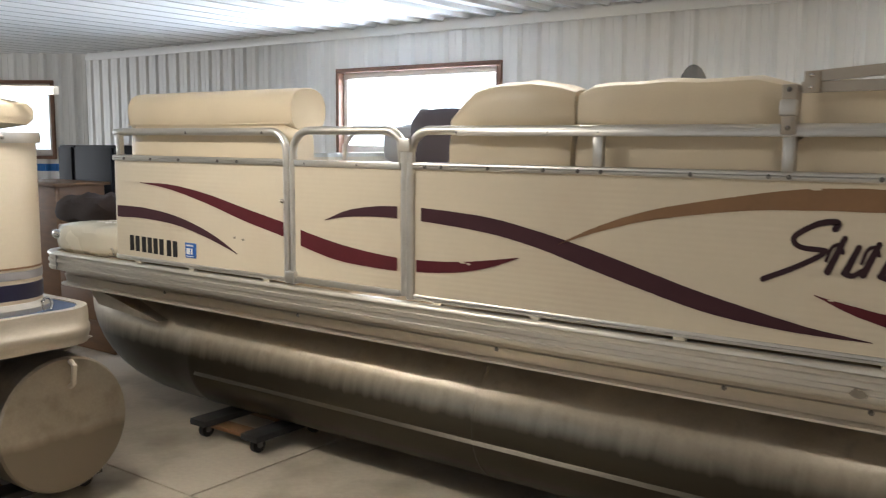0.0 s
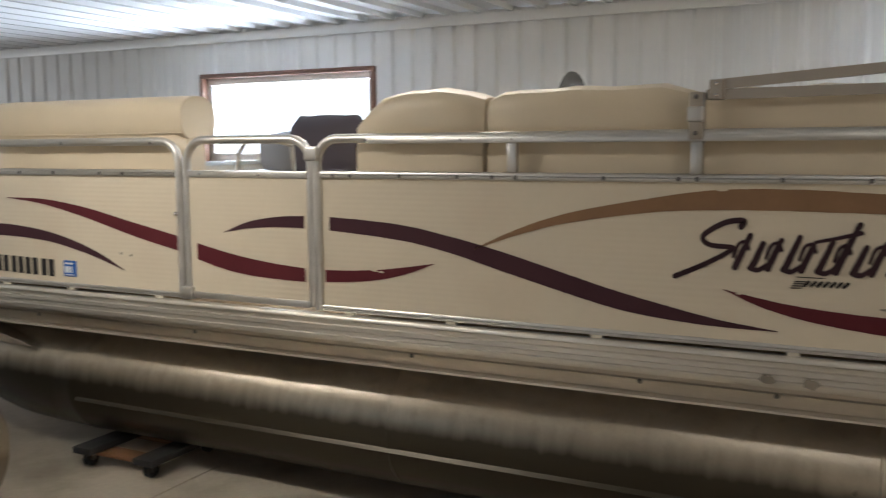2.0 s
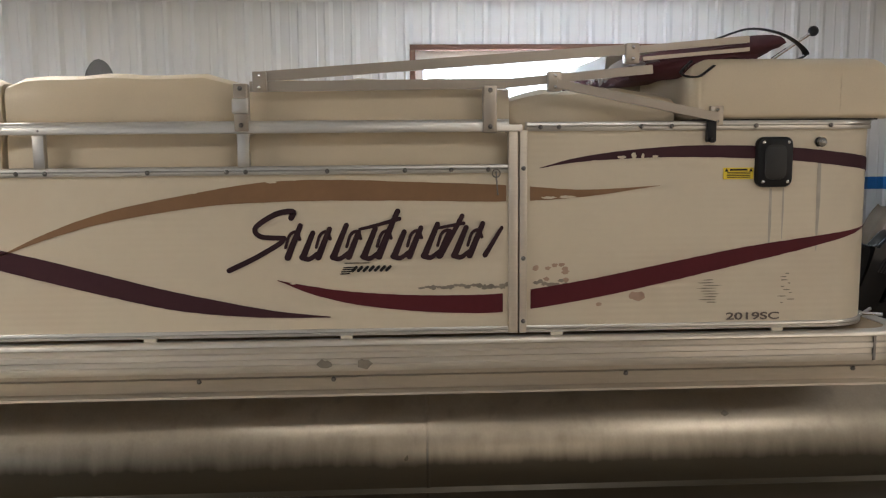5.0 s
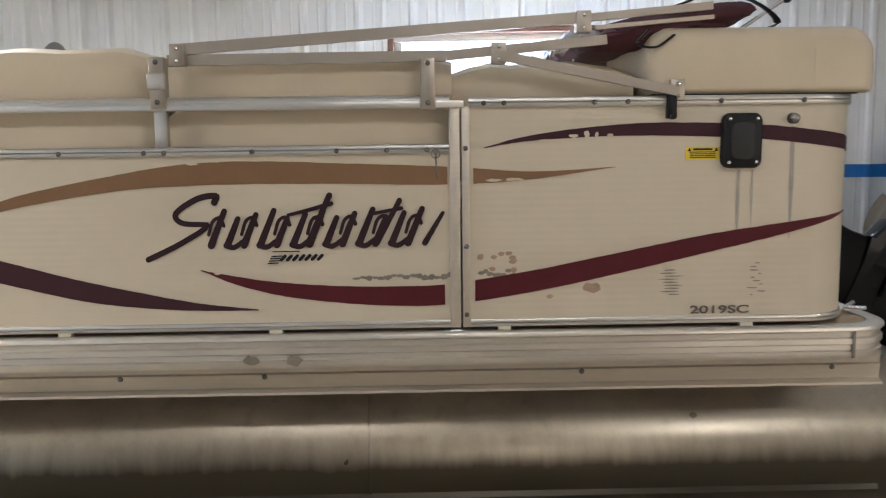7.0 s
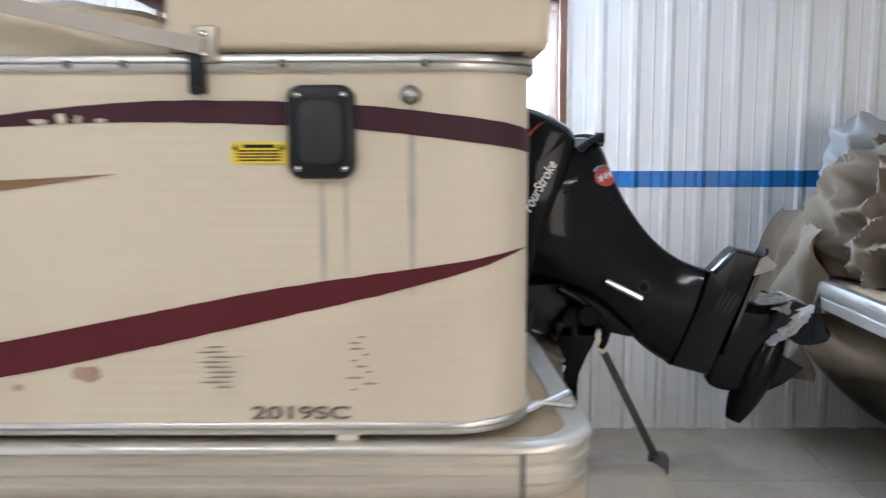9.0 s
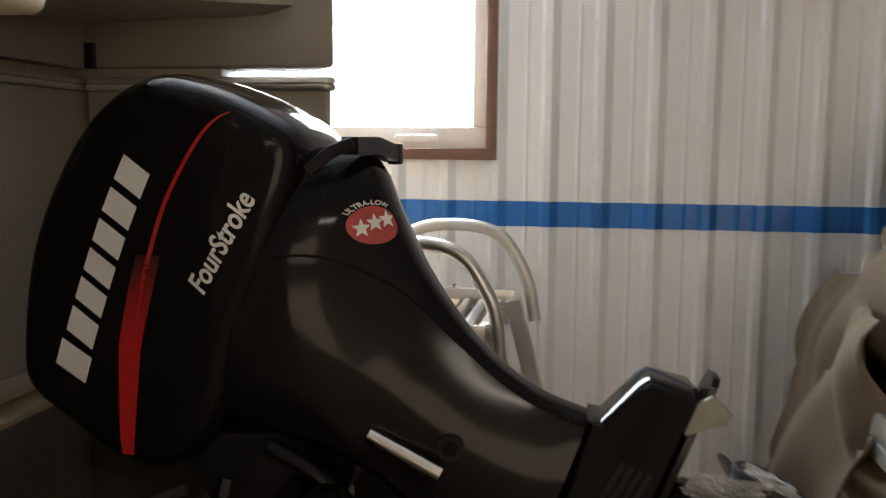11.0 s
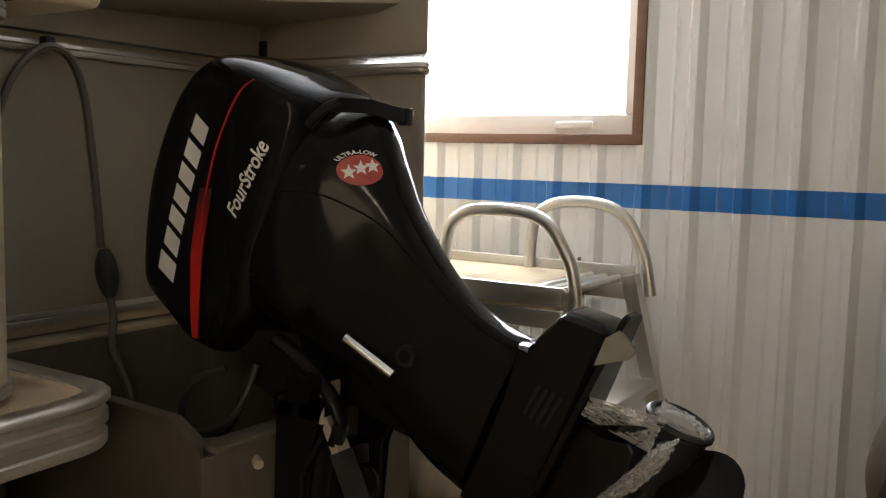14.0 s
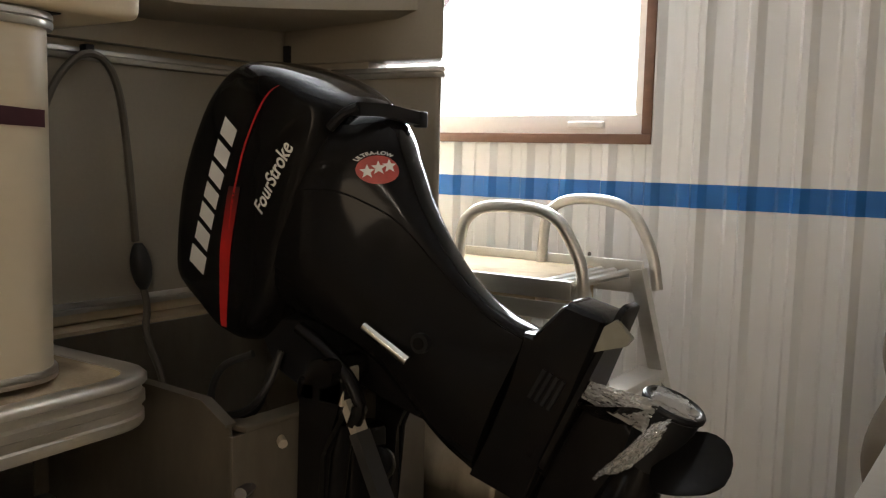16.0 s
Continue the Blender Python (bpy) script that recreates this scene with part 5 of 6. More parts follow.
bm = B()
plate(bm, Vector((2.076, MY, 0.993)), 0.195, 0.088, 0.006)
plate(bm, Vector((2.030, MY, 0.985)), 0.165, 0.070, 0.006)
part("cavitation_plate", bm, GLOSS, motor, "black cavitation plate")
bm = loft(B(), [[Vector((x, 1.335 + dy, z)) for x, z in ((2.096, 1.117), (2.144, 1.149), (2.177, 1.117), (2.165, 1.101), (2.086, 1.077))] for dy in (-0.007, 0.007)])
part("trim_tab", bm, ZINC, motor, "grey trim tab")
prop = part("propeller", cyl(B(), HUB - AX * 0.01, HUB + AX * 0.11, 0.052, 0.058, seg=24), BLACK, motor, "black three-bladed propeller")
for k in range(3):
    th = radians(-29 + 120 * k)
    rad = DN * math.cos(th) + Vector((0, 1, 0)) * math.sin(th)
    tan = AX.cross(rad)
    bm, rings = B(), []
    for i in range(9):
        u = i / 8
        w = 0.082 * math.sin(math.pi * (0.16 + 0.80 * u)) ** 0.6
        pitch = radians(55 - 28 * u)
        c = HUB + AX * 0.05 + rad * (0.045 + 0.118 * u)
        d = tan * math.cos(pitch) + AX * math.sin(pitch)
        nn = d.cross(rad)
        rings.append([c + d * w * s + nn * q * 0.004 for s, q in ((-1, 0), (-0.4, 1), (0.4, 1), (1, 0), (0.4, -1), (-0.4, -1))])
    part("blade", loft(bm, rings), GLOSS, prop)
part("prop_nut", cyl(B(), HUB + AX * 0.09, HUB + AX * 0.118, 0.02, 0.014, seg=8), STEEL, prop)
ring = B()
rod(ring, [HUB + AX * 0.115 + (DN * math.cos(a) + Vector((0, 1, 0)) * math.sin(a)) * 0.056 for a in [2 * math.pi * k / 24 for k in range(25)]], 0.008, 8)
part("hub_ring", ring, BLACK, prop)
# clear bag tied over the hub, hanging off in a crumpled point
bagt = thing("plastic_bag", tuple(HUB + Vector((0, -0.07, -0.10))), "crumpled clear plastic bag hanging from the propeller hub", "plastic bag")
for layer in range(4):
    bm, rows = B(), []
    n0 = Vector((0.55, -0.8, 0.25))
    for i in range(30):
        u = i / 29
        row = []
        for k in range(22):
            v = k / 21 - 0.5
            if layer < 3:            # crumpled bag, drawn out to a hanging point
                w = 0.062 + 0.05 * math.sin(math.pi * min(1, u * 1.25)) - 0.03 * u
                p = Vector((2.255 - 0.115 * u, 1.29 - 0.012 * layer, 0.965 - 0.10 * u)) + Vector((0.45, 0, 0.9)) * v * w * (1 - 0.5 * u * u)
            else:                    # flat sheet lying over the upper blade
                p = Vector((2.10 + 0.125 * u, 1.30 + 0.02 * u, 1.015 - 0.035 * u)) + Vector((0.35, 0.3, 0.9)) * v * (0.035 + 0.03 * u)
            q = Vector((u * 6.5, v * 5.5, layer * 7.0))
            f = (1 - 2.6 * abs(noise.noise(q))) * 0.022 + (1 - 2.6 * abs(noise.noise(q * 2.6))) * 0.009
            row.append(bm.verts.new(p + n0 * f * (1.0 if layer < 3 else 0.4)))
        rows.append(row)
    for c, d in zip(rows, rows[1:]):
        for k in range(21):
            bm.faces.new((c[k], c[k + 1], d[k + 1], d[k]))
    part("film", bm, BAG, bagt, smooth=25)
bm = B()
q = bmesh.ops.create_icosphere(bm, subdivisions=3, radius=1.0)["verts"]
for v in q:
    n1 = noise.noise(v.co * 3.1 + Vector((4, 0, 0)))
    c = v.co * (1 + 0.5 * n1)
    p = HUB + AX * (0.118 + 0.012 * c.z) + DN * 0.048 * c.x + Vector((0, 1, 0)) * 0.048 * c.y
    v.co = p
solo("plastic_bag", bm, BAG, "clear plastic film stretched over the propeller hub", "plastic bag")
# carrying handle and vents on the cowl's rear edge
bm = B()
rod(bm, [(1.570, 1.255, 1.540), (1.586, 1.33, 1.541), (1.598, 1.445, 1.526)], 0.014, flat=1.0, square=True)
rod(bm, spline([(1.505, 1.245, 1.500), (1.54, 1.248, 1.530), (1.575, 1.255, 1.545)], 4), 0.011, 8)
rod(bm, spline([(1.51, 1.47, 1.535), (1.56, 1.46, 1.540), (1.60, 1.452, 1.533)], 4), 0.011, 8)
box(bm, 1.590, 1.614, 1.430, 1.458, 1.508, 1.545, 0.004)
part("rear_handle", bm, BLACK, motor, "black rear handle")
bm = B()
for i in range(4):
    box(bm, -0.004, 0.004, -0.004, 0.004, -0.035, 0.035, m=pose(1.990 + 0.014 * i, MY - 0.064, 1.005 - 0.006 * i, 0, 28, 0))
part("water_inlet", bm, BLACK, motor)
pl = part("leg_plug", cyl(B(), (1.728, MY - 0.070, 1.054), (1.728, MY - 0.102, 1.054), 0.022, seg=20), BLACK, motor, "round black plug")
part("plug_centre", cyl(B(), (1.728, MY - 0.09, 1.054), (1.728, MY - 0.106, 1.054), 0.013, seg=16), GLOSS, pl)
# clamp bracket, tilt unit and support bar
for y in (1.22, 1.50):
    bm = prism(B(), [(1.43, 0.45), (1.475, 0.42), (1.495, 0.60), (1.505, 0.78), (1.56, 0.88), (1.58, 0.95), (1.54, 1.00), (1.47, 0.99), (1.44, 0.90)], y, y + 0.035)
    bmesh.ops.bevel(bm, geom=bm.edges[:], offset=0.006, segments=2, affect="EDGES")
    part("clamp_bracket", bm, GLOSS, motor, "glossy black clamp bracket", smooth=40)
bm = B()
box(bm, 1.43, 1.50, 1.22, 1.54, 0.89, 0.95, 0.015, 3)
cyl(bm, (1.535, 1.19, 0.975), (1.535, 1.58, 0.975), 0.032)
part("tilt_tube", bm, GLOSS, motor, "black tilt tube", smooth=40)
bm = B()
cyl(bm, (1.455, 1.30, 0.50), (1.50, 1.30, 0.84), 0.034)
box(bm, 1.435, 1.505, 1.34, 1.48, 0.46, 0.80, 0.02, 3)
ball(bm, (1.49, 1.29, 0.58), 0.045, sy=0.8)
ball(bm, (1.495, 1.44, 0.70), 0.05, sy=0.9)
cyl(bm, (1.47, 1.20, 0.60), (1.47, 1.30, 0.60), 0.035)
part("tilt_unit", bm, GLOSS, motor, "oily black tilt unit", smooth=40)
part("tilt_ram", cyl(B(), (1.426, 1.360, 0.790), (1.458, 1.360, 0.940), 0.010), ALUDULL, motor, "dull tilt ram")
part("mount_bolt", cyl(B(), (1.405, 1.19, 0.822), (1.455, 1.16, 0.812), 0.011, seg=8), ALUDULL, motor, "bare mount bolt")
part("mount_washer", cyl(B(), (1.395, 1.20, 0.822), (1.41, 1.19, 0.82), 0.024, seg=14), RUBBER, motor)
part("steering_rod", cyl(B(), (1.598, 1.258, 1.077), (1.716, 1.258, 1.018), 0.012), CHROME, motor, "bright steering rod")
bm = B()
rod(bm, spline([(1.44, 1.225, 1.06), (1.51, 1.232, 1.02), (1.57, 1.238, 0.965), (1.60, 1.242, 0.91), (1.585, 1.245, 0.86)], 5), 0.020, 10, flat=0.7)
part("steering_arm", bm, GLOSS, motor, "glossy black steering arm", smooth=50)
for q in ([(1.30, 1.22, 0.98), (1.22, 1.20, 0.94), (1.18, 1.20, 0.86), (1.22, 1.20, 0.80), (1.40, 1.22, 0.82)], [(1.36, 1.25, 0.99), (1.34, 1.22, 0.90), (1.28, 1.20, 0.84), (1.10, 1.22, 0.80)], [(1.33, 1.30, 0.99), (1.27, 1.30, 0.90), (1.20, 1.32, 0.80), (1.05, 1.34, 0.74)]):
    part("cable", rod(B(), spline(q, 5), 0.009, 8), RUBBER, motor, "black control cable")
bm = B()
rod(bm, spline([(1.10, 1.10, 0.80), (1.16, 1.10, 0.85), (1.3, 1.12, 0.84), (1.42, 1.16, 0.86)], 4), 0.010, 8)
cyl(bm, (1.42, 1.10, 0.73), (1.45, 1.04, 0.735), 0.014, seg=8)
part("steering_link", bm, STEEL, motor, "steel steering link")
bm = B()
rod(bm, [(1.595, 1.25, 0.845), (1.785, 1.25, 0.465)], 0.023, flat=0.5, square=True)
saver = part("transom_saver", bm, STEELBAR, motor, "dark grey support bar")
bm = B()
rod(bm, [(1.55, 1.25, 0.935), (1.60, 1.25, 0.835)], 0.019, flat=0.5, square=True)
box(bm, 1.50, 1.57, 1.22, 1.28, 0.90, 0.985, 0.006)
part("bracket", bm, ALUDULL, saver, "dull aluminium bracket")
part("foot", box(B(), 1.755, 1.815, 1.215, 1.285, 0.43, 0.50, 0.012), STEELBAR, saver)


def on_shell(tree, x, z, proud=0.003):
    hit = tree.ray_cast(Vector((x, 0.5, z)), Vector((0, 1, 0)))
    return Vector((x, (hit[0].y if hit[0] else MY - 0.17) - proud, z))


# red stripe with a thin companion line
def band(name, pts, material, parent, tree, label):
    rows = spline(pts, 8)
    bm, prev = B(), None
    for x, z, w in rows:
        row = [bm.verts.new(on_shell(tree, x + w * s, z)) for s in (-0.5, -0.25, 0, 0.25, 0.5)]
        if prev:
            for i in range(4):
                bm.faces.new((prev[i], prev[i + 1], row[i + 1], row[i]))
        prev = row
    return part(name, bm, material, parent, label)


band("red_stripe", [(1.252, 1.365, 0.044), (1.234, 1.30, 0.044), (1.214, 1.22, 0.041), (1.206, 1.14, 0.034), (1.201, 1.08, 0.029), (1.199, 1.03, 0.022)], FADE, cowl, TREE, "red stripe fading to black")
band("red_line", [(1.392, 1.590, 0.004), (1.370, 1.578, 0.006), (1.340, 1.545, 0.007), (1.287, 1.456, 0.008), (1.254, 1.365, 0.008), (1.233, 1.29, 0.007), (1.222, 1.22, 0.006), (1.214, 1.14, 0.004)], RED, cowl, TREE, "thin red line")
# maker's name as plain slanted bars that follow the stripe
ways = spline([(1.100, 1.155), (1.134, 1.255), (1.165, 1.340), (1.198, 1.425), (1.240, 1.515)], 14)
for i in range(7):
    c0 = np.array(ways[int(round((i + 0.12) * (len(ways) - 1) / 7))])
    c1 = np.array(ways[int(round((i + 0.84) * (len(ways) - 1) / 7))])
    hw = 0.026 if i else 0.030
    bm = B()
    bm.faces.new([bm.verts.new(on_shell(TREE, a, b)) for a, b in ((c0[0] - hw, c0[1] + 0.016), (c0[0] + hw * 0.8, c0[1] - 0.016), (c1[0] + hw * 0.8, c1[1] - 0.016), (c1[0] - hw, c1[1] + 0.016))])
    part("white_bar", bm, PAPER, cowl, "white slanted bar")
txt = words("lettering", "FourStroke", 0.047, pose(0, 0, 0), PAPER, cowl, "white lettering", 0.80, 0.25)
mt = pose(1.376, 0, 1.387, 90, 0, 0) @ pose(0, 0, 0, 0, 0, 61)
off = ORIGIN[cowl]
for v in txt.data.vertices:
    w = mt @ (v.co + off)
    p = on_shell(TREE, w.x, w.z, 0.003)
    q2 = on_shell(TREE2, w.x, w.z, 0.003)
    v.co = (p if p.y < q2.y else q2) - off
# round emission badge with stars
BN = Vector((0.86, -0.50, 0.08)).normalized()
BE = Vector((0.50, 0.86, 0.0)).normalized()
BU = BE.cross(-BN).normalized()
BC = Vector((1.606, 1.292, 1.414))


def on_badge(a, b, proud):
    """A place on the housing, a to the side and b up from the badge's middle."""
    start = BC + BE * a + BU * b + BN * 0.12
    hit = TREE2.ray_cast(start, -BN)
    return (hit[0] if hit[0] else BC + BE * a + BU * b) + BN * proud


bm = B()
rows = [[bm.verts.new(on_badge(0.045 * f * math.cos(a), 0.031 * f * math.sin(a), 0.002)) for a in [2 * math.pi * k / 28 for k in range(28)]] for f in (0.15, 0.5, 0.8, 1.0)]
bm.faces.new(rows[0])
for c, d in zip(rows, rows[1:]):
    for i in range(28):
        bm.faces.new((c[i], d[i], d[(i + 1) % 28], c[(i + 1) % 28]))
badge = part("badge", bm, BADGE, mid, "faded red oval badge")
for dx, dz in ((-0.023, -0.004), (0, 0.004), (0.023, 0.008)):
    bm = B()
    ctr = bm.verts.new(on_badge(dx, dz, 0.0045))
    rim = [bm.verts.new(on_badge(dx + (0.016 if k % 2 else 0.007) * math.sin(k * math.pi / 5), dz - (0.016 if k % 2 else 0.007) * math.cos(k * math.pi / 5), 0.0045)) for k in range(10)]
    for k in range(10):
        bm.faces.new((ctr, rim[k], rim[(k + 1) % 10]))
    part("star", bm, PAPER, badge, "white star")
txt = words("lettering", "ULTRA-LOW", 0.0125, pose(0, 0, 0), PAPER, mid, "small white lettering")
for v in txt.data.vertices:
    c = v.co + off
    a, r = radians(100) - c.x / 0.043, 1.17 + c.y / 0.036
    v.co = on_badge(0.045 * r * math.cos(a), 0.031 * r * math.sin(a), 0.003) - off

# ---- boarding ladder and platform at the far stern ----
lad = thing("boarding_ladder", (1.5, 2.27, 0.35), "aluminium boarding ladder with two hoop handrails", "ladder")


def rail_hoop(y, x0, x1, z0, zt, x_end, z_end):
    p = [(x0, y, z0), (x0 + 0.01, y, zt - 0.09), (x0 + 0.04, y, zt - 0.03), (x0 + 0.11, y, zt)]
    p += [(x1 - 0.14, y, zt), (x1 - 0.06, y, zt - 0.03), (x1 - 0.01, y, zt - 0.10), (x1 + 0.02, y, zt - 0.17), (x_end, y, z_end)]
    return spline(p, 5)


part("handrail", rod(B(), rail_hoop(2.08, 1.30, 1.70, 1.06, 1.297, 1.735, 0.98), 0.018, 12, flat=1.0), ALU, lad, "bent aluminium handrail", smooth=50)
part("handrail", rod(B(), rail_hoop(2.47, 1.385, 1.76, 1.06, 1.312, 1.80, 1.04), 0.018, 12), ALU, lad, "bent aluminium handrail", smooth=50)
part("platform", box(B(), 0.95, 1.58, 2.07, 2.48, 0.99, 1.095, 0.006), DECKFLOOR, lad, "dusty tan platform")
for q in ((0.95, 1.70, 2.055, 2.068, 1.045, 1.10), (0.95, 1.70, 2.050, 2.066, 0.985, 1.035), (0.95, 1.74, 2.482, 2.50, 1.075, 1.125), (0.95, 1.72, 2.484, 2.498, 1.02, 1.068)):
    part("side_beam", box(B(), *q, 0.003), ALU, lad)
for x in (1.60, 1.645, 1.69):
    part("slat", rod(B(), [(x, 2.065, 1.085), (x, 2.48, 1.085)], 0.013, 8), ALU, lad)
for y, x in ((2.10, 1.70), (2.46, 1.735)):
    part("leg", rod(B(), [(x, y, 1.10), (x + 0.10, y, 0.72)], 0.022, flat=1.0, square=True), ALU, lad, "square aluminium leg", smooth=0)
part("tread", box(B(), 1.755, 1.845, 2.10, 2.46, 0.766, 0.794, 0.005), ALU, lad)
dots("bolt", [(x, 2.475, 1.135) for x in (1.50, 1.56)], 0.007, STEEL, lad)


# ---- caster dollies under the floats ----
def dolly(x, y, zt=0.183):
    t = thing("caster_dolly", (x, y, FZ), "black and bare wood caster dolly", "dolly", "dollies under the boats")
    for dx in (-0.2, 0.2):
        part("board", box(B(), x + dx - 0.06, x + dx + 0.06, y - 0.26, y + 0.26, zt - 0.034, zt, 0.004), RUBBER, t, "black padded board")
    for dy in (-0.14, 0.14):
        part("cross_board", box(B(), x - 0.2, x + 0.2, y + dy - 0.05, y + dy + 0.05, zt - 0.056, zt - 0.036, 0.003), WOOD, t, "bare wooden board")
    for dx in (-0.2, 0.2):
        for dy in (-0.2, 0.2):
            c = part("caster", cyl(B(), (x + dx - 0.014, y + dy, FZ + 0.04), (x + dx + 0.014, y + dy, FZ + 0.04), 0.04, seg=18), RUBBER, t)
            bm = B()
            cyl(bm, (x + dx - 0.018, y + dy, FZ + 0.04), (x + dx + 0.018, y + dy, FZ + 0.04), 0.016, seg=12)
            box(bm, x + dx - 0.022, x + dx - 0.017, y + dy - 0.015, y + dy + 0.015, FZ + 0.03, zt - 0.056 + 0.02)
            box(bm, x + dx + 0.017, x + dx + 0.022, y + dy - 0.015, y + dy + 0.015, FZ + 0.03, zt - 0.056 + 0.02)
            part("fork", bm, STEEL, c)
    return t


dolly(-3.62, 0.32)
dolly(-3.62, 2.10)
dolly(0.6, 0.40)
dolly(0.6, 2.10)

# ---- the neighbouring pontoon boat, its stern corner in view ----
b2 = thing("pontoon_boat", (-5.6, -1.9, FZ), "older cream pontoon boat with navy stripes and blue carpet", "boat")
c2y, c2x = -0.87, -3.46


def tube2(yc):
    bm, rings = B(), []
    for x, r in ((c2x - 0.02, 0.20), (c2x - 0.025, 0.278), (c2x - 0.035, 0.287), (c2x - 0.06, 0.290), (-9.2, 0.290)):
        rings.append([(x, yc + r * math.cos(2 * math.pi * j / 48), 0.46 + r * math.sin(2 * math.pi * j / 48)) for j in range(48)])
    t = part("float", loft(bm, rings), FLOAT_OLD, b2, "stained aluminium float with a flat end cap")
    e = B()
    rod(e, [(c2x - 0.01, yc + 0.02, 0.73), (c2x + 0.02, yc + 0.02, 0.715), (c2x + 0.01, yc + 0.02, 0.64), (c2x - 0.02, yc + 0.02, 0.62)], 0.012, 8)
    part("tow_eye", e, ALUDULL, t)
    for yy in (yc - 0.28, yc + 0.16):
        part("bracket", prism(B(), [(c2x - 0.55, 0.80), (c2x - 0.08, 0.80), (c2x - 0.40, 0.66)], yy, yy + 0.012), ALUDULL, t)


tube2(-0.86)
tube2(-2.6)
o2 = arc_path([(-9.4, -3.1), (c2x, -3.1, 0.14), (c2x, c2y + 0.14, 0.14), (-9.4, c2y + 0.14)])
part("deck", prism(B(), [(p.x, p.y) for p in o2], 0.92, 0.945, "xy"), BLUEDECK, b2, "worn blue carpet deck")
part("edge_rail", sweep(B(), o2, [(0.0, 0.80), (0.028, 0.80), (0.03, 0.83), (0.036, 0.835), (0.036, 0.87), (0.03, 0.875), (0.03, 0.93), (0.026, 0.95), (-0.012, 0.95), (-0.012, 0.945), (0.0, 0.945)]), ALUDULL, b2, "aluminium edge rail", smooth=50)
col2 = arc_path([(-9.0, -2.95), (c2x - 0.08, -2.95, 0.18), (c2x - 0.08, c2y + 0.04, 0.18), (-9.0, c2y + 0.04)], closed=False, n=10)
part("fence_panel", sweep(B(), col2, [(0.0, 0.97), (0.0, 1.64), (-0.02, 1.64), (-0.02, 0.97)], closed=False), SKIN2, b2, "cream fluted aluminium panel")
part("bottom_rail", sweep(B(), col2, [(-0.02, 0.945), (0.028, 0.945), (0.028, 0.965), (0.012, 0.985), (-0.02, 0.985)], closed=False), ALU, b2)
part("top_rail", sweep(B(), col2, [(-0.03, 1.625), (0.014, 1.625), (0.018, 1.645), (0.014, 1.668), (-0.03, 1.668)], closed=False), ALU, b2)
part("stripe", sweep(B(), col2, [(0.001, 1.00), (0.003, 1.00), (0.003, 1.065), (0.001, 1.065)], closed=False), NAVY, b2, "navy stripe")
part("stripe", sweep(B(), col2, [(0.001, 1.082), (0.003, 1.082), (0.003, 1.115), (0.001, 1.115)], closed=False), GREYBAND, b2, "grey stripe")
part("stripe", sweep(B(), col2, [(0.001, 1.124), (0.003, 1.124), (0.003, 1.132), (0.001, 1.132)], closed=False), TANDECAL, b2, "thin gold stripe")
dots("screw", [(c2x - 0.062, y, 1.646) for y in (c2y - 0.18, c2y - 0.45, c2y - 0.9)], 0.008, STEEL, b2)
ring = B()
rod(ring, [(c2x - 0.08, c2y - 0.02 + 0.022 * math.cos(a), 0.965 + 0.03 * math.sin(a)) for a in [2 * math.pi * k / 16 for k in range(17)]], 0.006, 8)
part("tie_ring", ring, CHROME, b2, "chrome tie ring")
pad2 = thing("sun_pad", (-4.4, -1.6, 1.668), "cream vinyl cushion with piping on the neighbouring boat", "sun pad")
part("cushion", pillow(B(), -5.2, c2x - 0.08, -2.9, c2y + 0.03, 1.665, 1.82, 0.10), VINYL, pad2)
bm2 = thing("folding_awning", (-4.3, -1.1, 1.75), "folded white awning frame of the neighbouring boat", "awning")
for z, x in ((1.83, -3.40), (1.87, -3.9)):
    part("frame_tube", rod(B(), [(x, c2y - 0.02, z), (-5.6, c2y - 0.85, z + 0.03)], 0.016, square=True), WHITEPVC, bm2, "white square tube", smooth=0)
part("post", rod(B(), [(-4.1, c2y - 0.38, 1.66), (-4.1, c2y - 0.38, 1.86)], 0.014, 8), WHITEPVC, bm2)

dolly(c2x - 0.45, -0.86, 0.172)
dolly(c2x - 0.45, -2.6, 0.172)

# ---- the covered boat by the wall ----
b3 = thing("pontoon_boat", (4.2, 1.6, FZ), "pontoon boat end beside the wall, under a tarp", "boat")
o3 = arc_path([(2.62, 0.75, 0.14), (6.2, 0.75), (6.2, 2.62), (2.62, 2.62, 0.14)])
part("deck", prism(B(), [(p.x, p.y) for p in o3], 0.92, 0.95, "xy"), DECKFLOOR, b3, "tan deck")
part("edge_rail", sweep(B(), o3, [(0.0, 0.85), (0.03, 0.85), (0.034, 0.89), (0.028, 0.895), (0.034, 0.90), (0.034, 0.945), (0.028, 0.958), (-0.01, 0.958), (-0.01, 0.95), (0.0, 0.95)]), ALU, b3, "bright aluminium edge rail", smooth=50)
for yc in (1.05, 2.28):
    rings = []
    for k in range(10):
        u = k / 9
        rings.append([(2.60 + 0.7 * u, yc + 0.29 * math.sin(math.pi / 2 * (0.1 + 0.9 * u)) * math.cos(a), 0.47 + 0.26 * (1 - u) ** 2 + 0.29 * math.sin(math.pi / 2 * (0.1 + 0.9 * u)) * math.sin(a)) for a in [2 * math.pi * j / 32 for j in range(32)]])
    rings.append([(6.2, yc + 0.29 * math.cos(a), 0.47 + 0.29 * math.sin(a)) for a in [2 * math.pi * j / 32 for j in range(32)]])
    part("float", loft(B(), rings), FLOAT, b3, "stained aluminium float")
part("riser", box(B(), 2.8, 6.1, 0.9, 2.5, 0.76, 0.85), ALUDULL, b3)
bm = B()
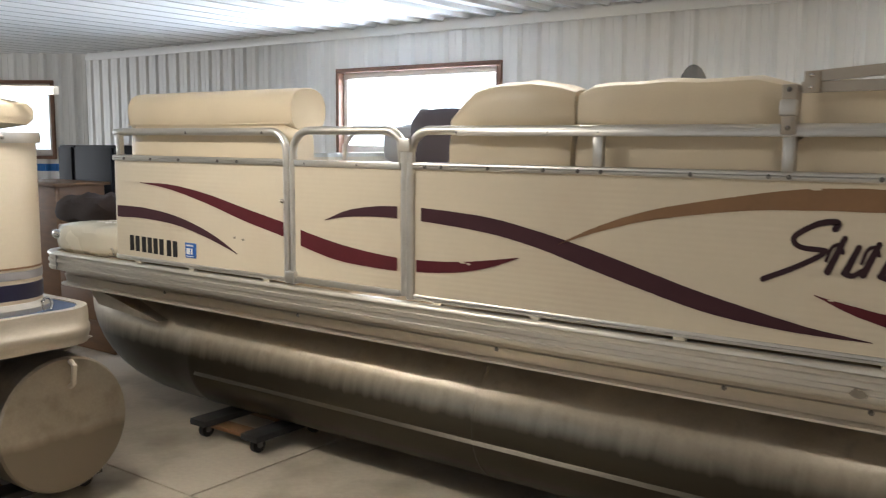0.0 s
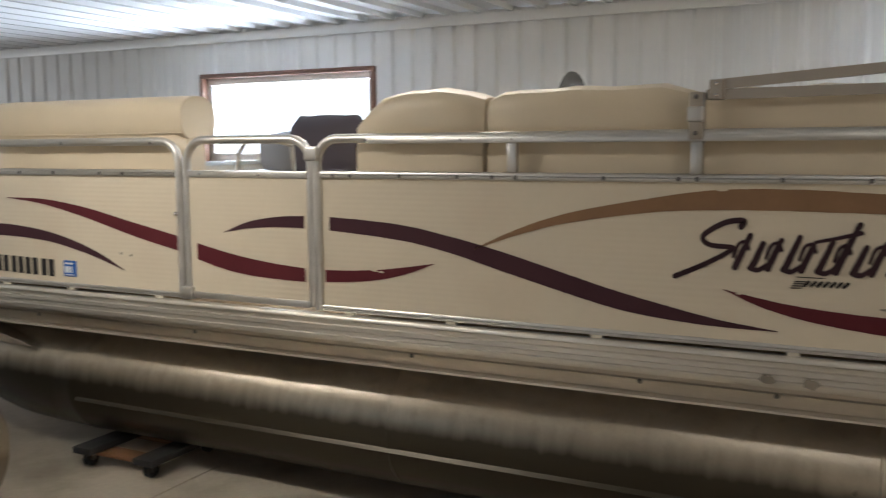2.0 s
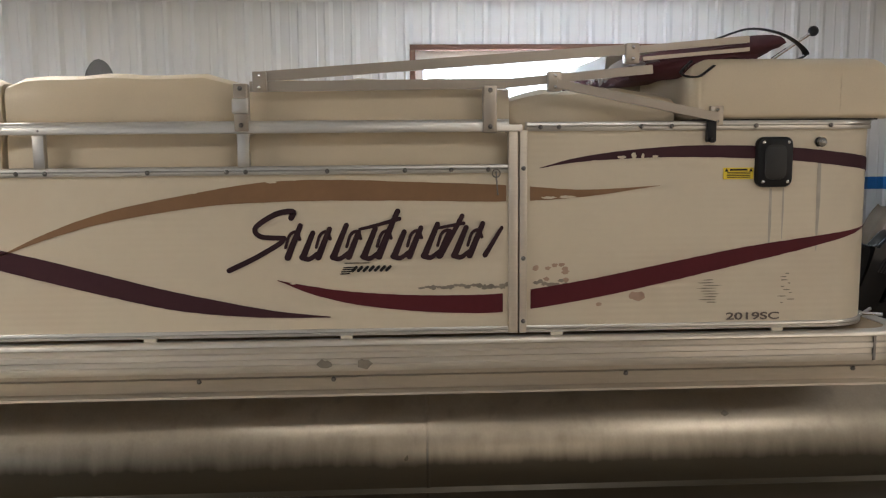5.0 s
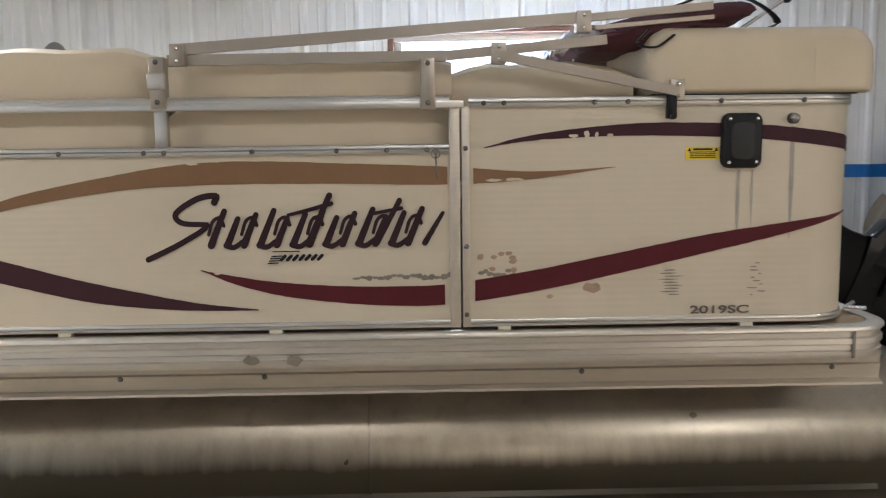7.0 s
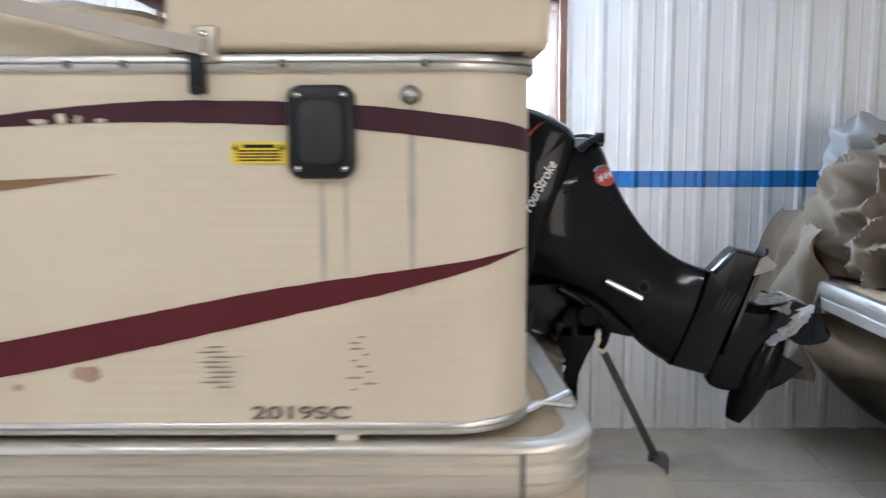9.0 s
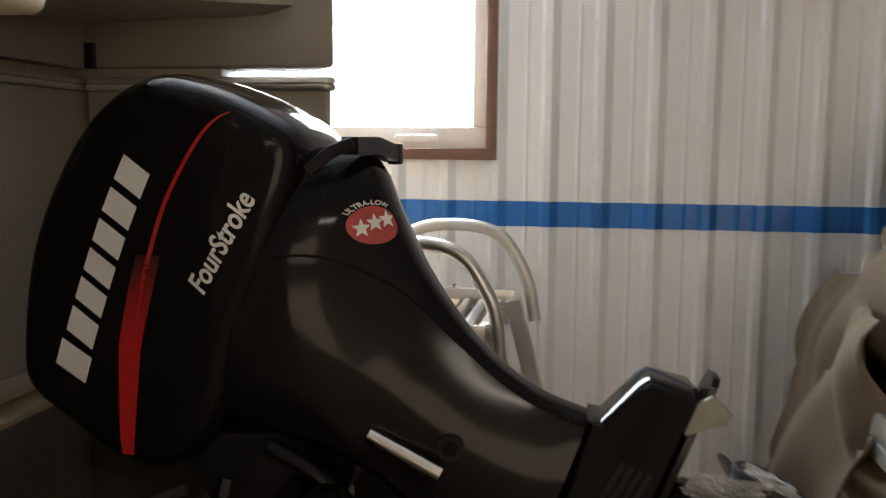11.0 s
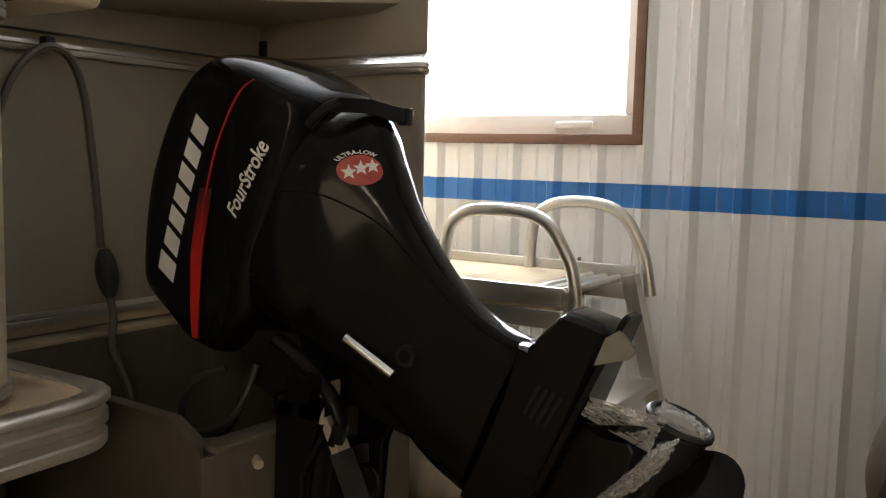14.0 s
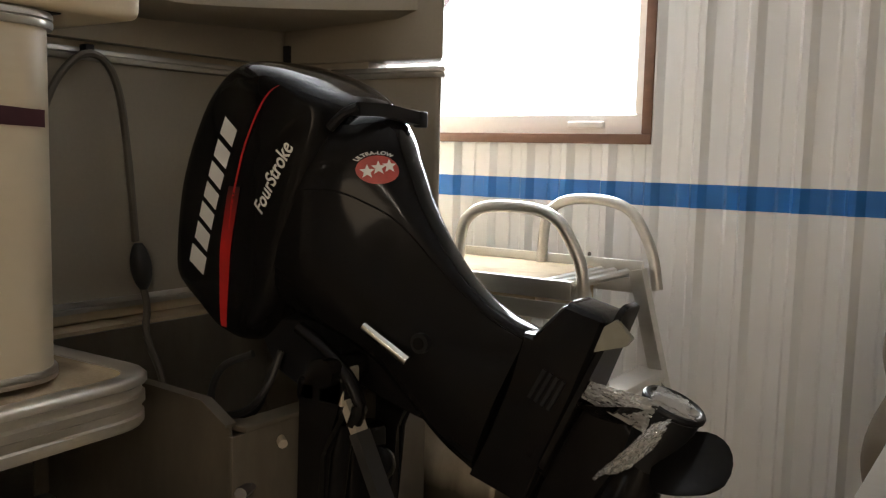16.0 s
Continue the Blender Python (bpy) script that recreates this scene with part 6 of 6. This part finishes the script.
for x in (3.5, 5.5):
    for yc in (1.05, 2.28):
        box(bm, x - 0.1, x + 0.1, yc - 0.2, yc + 0.2, FZ, 0.19)
part("stand_block", bm, WOOD, b3, "wooden block")


def heap(cx, cy, z0, rx, ry, h, seed, deep, nu=70, nv=150):
    """A heavy cloth thrown down: a mound whose skin runs in long leaning folds."""
    bm, rows = B(), []
    off = Vector((seed * 3.1, seed * 1.7, seed * 0.9))
    for i in range(nu + 1):
        u = i / nu
        row = []
        for j in range(nv):
            a = 2 * math.pi * j / nv
            r = math.sin(u * math.pi / 2) ** 0.75
            p = Vector((cx + rx * r * math.cos(a), cy + ry * r * math.sin(a), z0 + h * (1 - u ** 2.6)))
            d = Vector((math.cos(a) * r, math.sin(a) * r, 0.8 * (1 - u) + 0.06)).normalized()
            warp = Vector((noise.noise(p * 1.6 + off), noise.noise(p * 1.6 - off), noise.noise(p * 1.4 + off * 2))) * 0.28
            q = p + warp
            lump = noise.noise(q * 1.9 + off)
            f1 = 1 - abs(noise.noise(Vector((q.x * 4.6, q.y * 4.6, q.z * 7.0)) + off)) * 3.0
            f2 = 1 - abs(noise.noise(Vector((q.x * 9.5, q.y * 9.0, q.z * 11.0)) - off)) * 2.8
            f3 = noise.noise(q * 21)
            v = p + d * (0.13 * lump + deep * (f1 - 0.45) + deep * 0.5 * (f2 - 0.45) + 0.003 * f3)
            v.z = z0 if i == nu else max(v.z, z0 + 0.004)
            row.append(bm.verts.new(v))
        rows.append(row)
    bmesh.ops.contextual_create(bm, geom=rows[0])
    for c, d in zip(rows, rows[1:]):
        for j in range(nv):
            k = (j + 1) % nv
            bm.faces.new((c[j], d[j], d[k], c[k]))
    bmesh.ops.smooth_vert(bm, verts=[v for r in rows[:-1] for v in r], factor=0.25, use_axis_x=True, use_axis_y=True, use_axis_z=True)
    return bm


solo("tarp", heap(3.20, 2.06, 0.962, 0.58, 0.56, 0.60, 3, 0.085, 110, 230), TARP, "crumpled khaki tarp heaped on a deck", "tarp", smooth=60)
solo("tarp", heap(3.14, 2.42, 0.962, 0.46, 0.24, 0.62, 8, 0.035, 80, 160), TARPGREY, "crumpled grey tarp beneath a khaki one", "tarp", smooth=60)
bm, rings = B(), []
for i in range(40):
    u = i / 39
    y = 1.95 + 0.66 * u
    ring = []
    for j in range(24):
        v = j / 23
        x = 2.60 - 0.16 * v ** 0.5 * (0.6 + 0.4 * u)
        z = 1.17 - 0.66 * v
        f = 0.07 * (1 - 2.6 * abs(noise.noise(Vector((x * 2, y * 5 + z * 1.4, z * 2.2)))))
        ring.append((x + f, y, z + f * 0.4))
    ring += [(p[0] + 0.012, p[1], p[2] + 0.012) for p in ring[::-1]]
    rings.append(ring)
solo("tarp", loft(bm, rings), TARP, "hanging flap of a khaki tarp", "tarp", smooth=45)

# ---- things by the far wall ----
def cabinet(x0, x1, label):
    t = thing("cabinet", ((x0 + x1) / 2, 2.38, FZ), label, "cabinet", "cabinets by the wall")
    part("body", box(B(), x0, x1, 2.12, 2.66, FZ, 1.58, 0.006), CHARCOAL, t)
    part("door", box(B(), x0 + 0.02, x1 - 0.02, 2.095, 2.117, FZ + 0.08, 1.56, 0.004), CHARCOAL, t)


cabinet(-8.27, -7.62, "tall charcoal laminate cabinet by the wall")
cabinet(-8.56, -8.29, "narrow charcoal laminate cabinet by the wall")
desk = thing("wooden_desk", (-7.95, 1.7, FZ), "brown wooden desk with a panelled side", "desk")
part("desktop", box(B(), -8.46, -7.48, 1.42, 1.98, 1.225, 1.25, 0.004), WOOD, desk)
part("front_panel", box(B(), -8.42, -7.52, 1.46, 1.49, FZ, 1.225, 0.003), WOOD, desk)
part("side_panel", box(B(), -7.545, -7.52, 1.492, 1.94, FZ, 1.225, 0.003), WOOD, desk)
part("side_panel", box(B(), -8.42, -8.395, 1.492, 1.94, FZ, 1.225, 0.003), WOOD, desk)
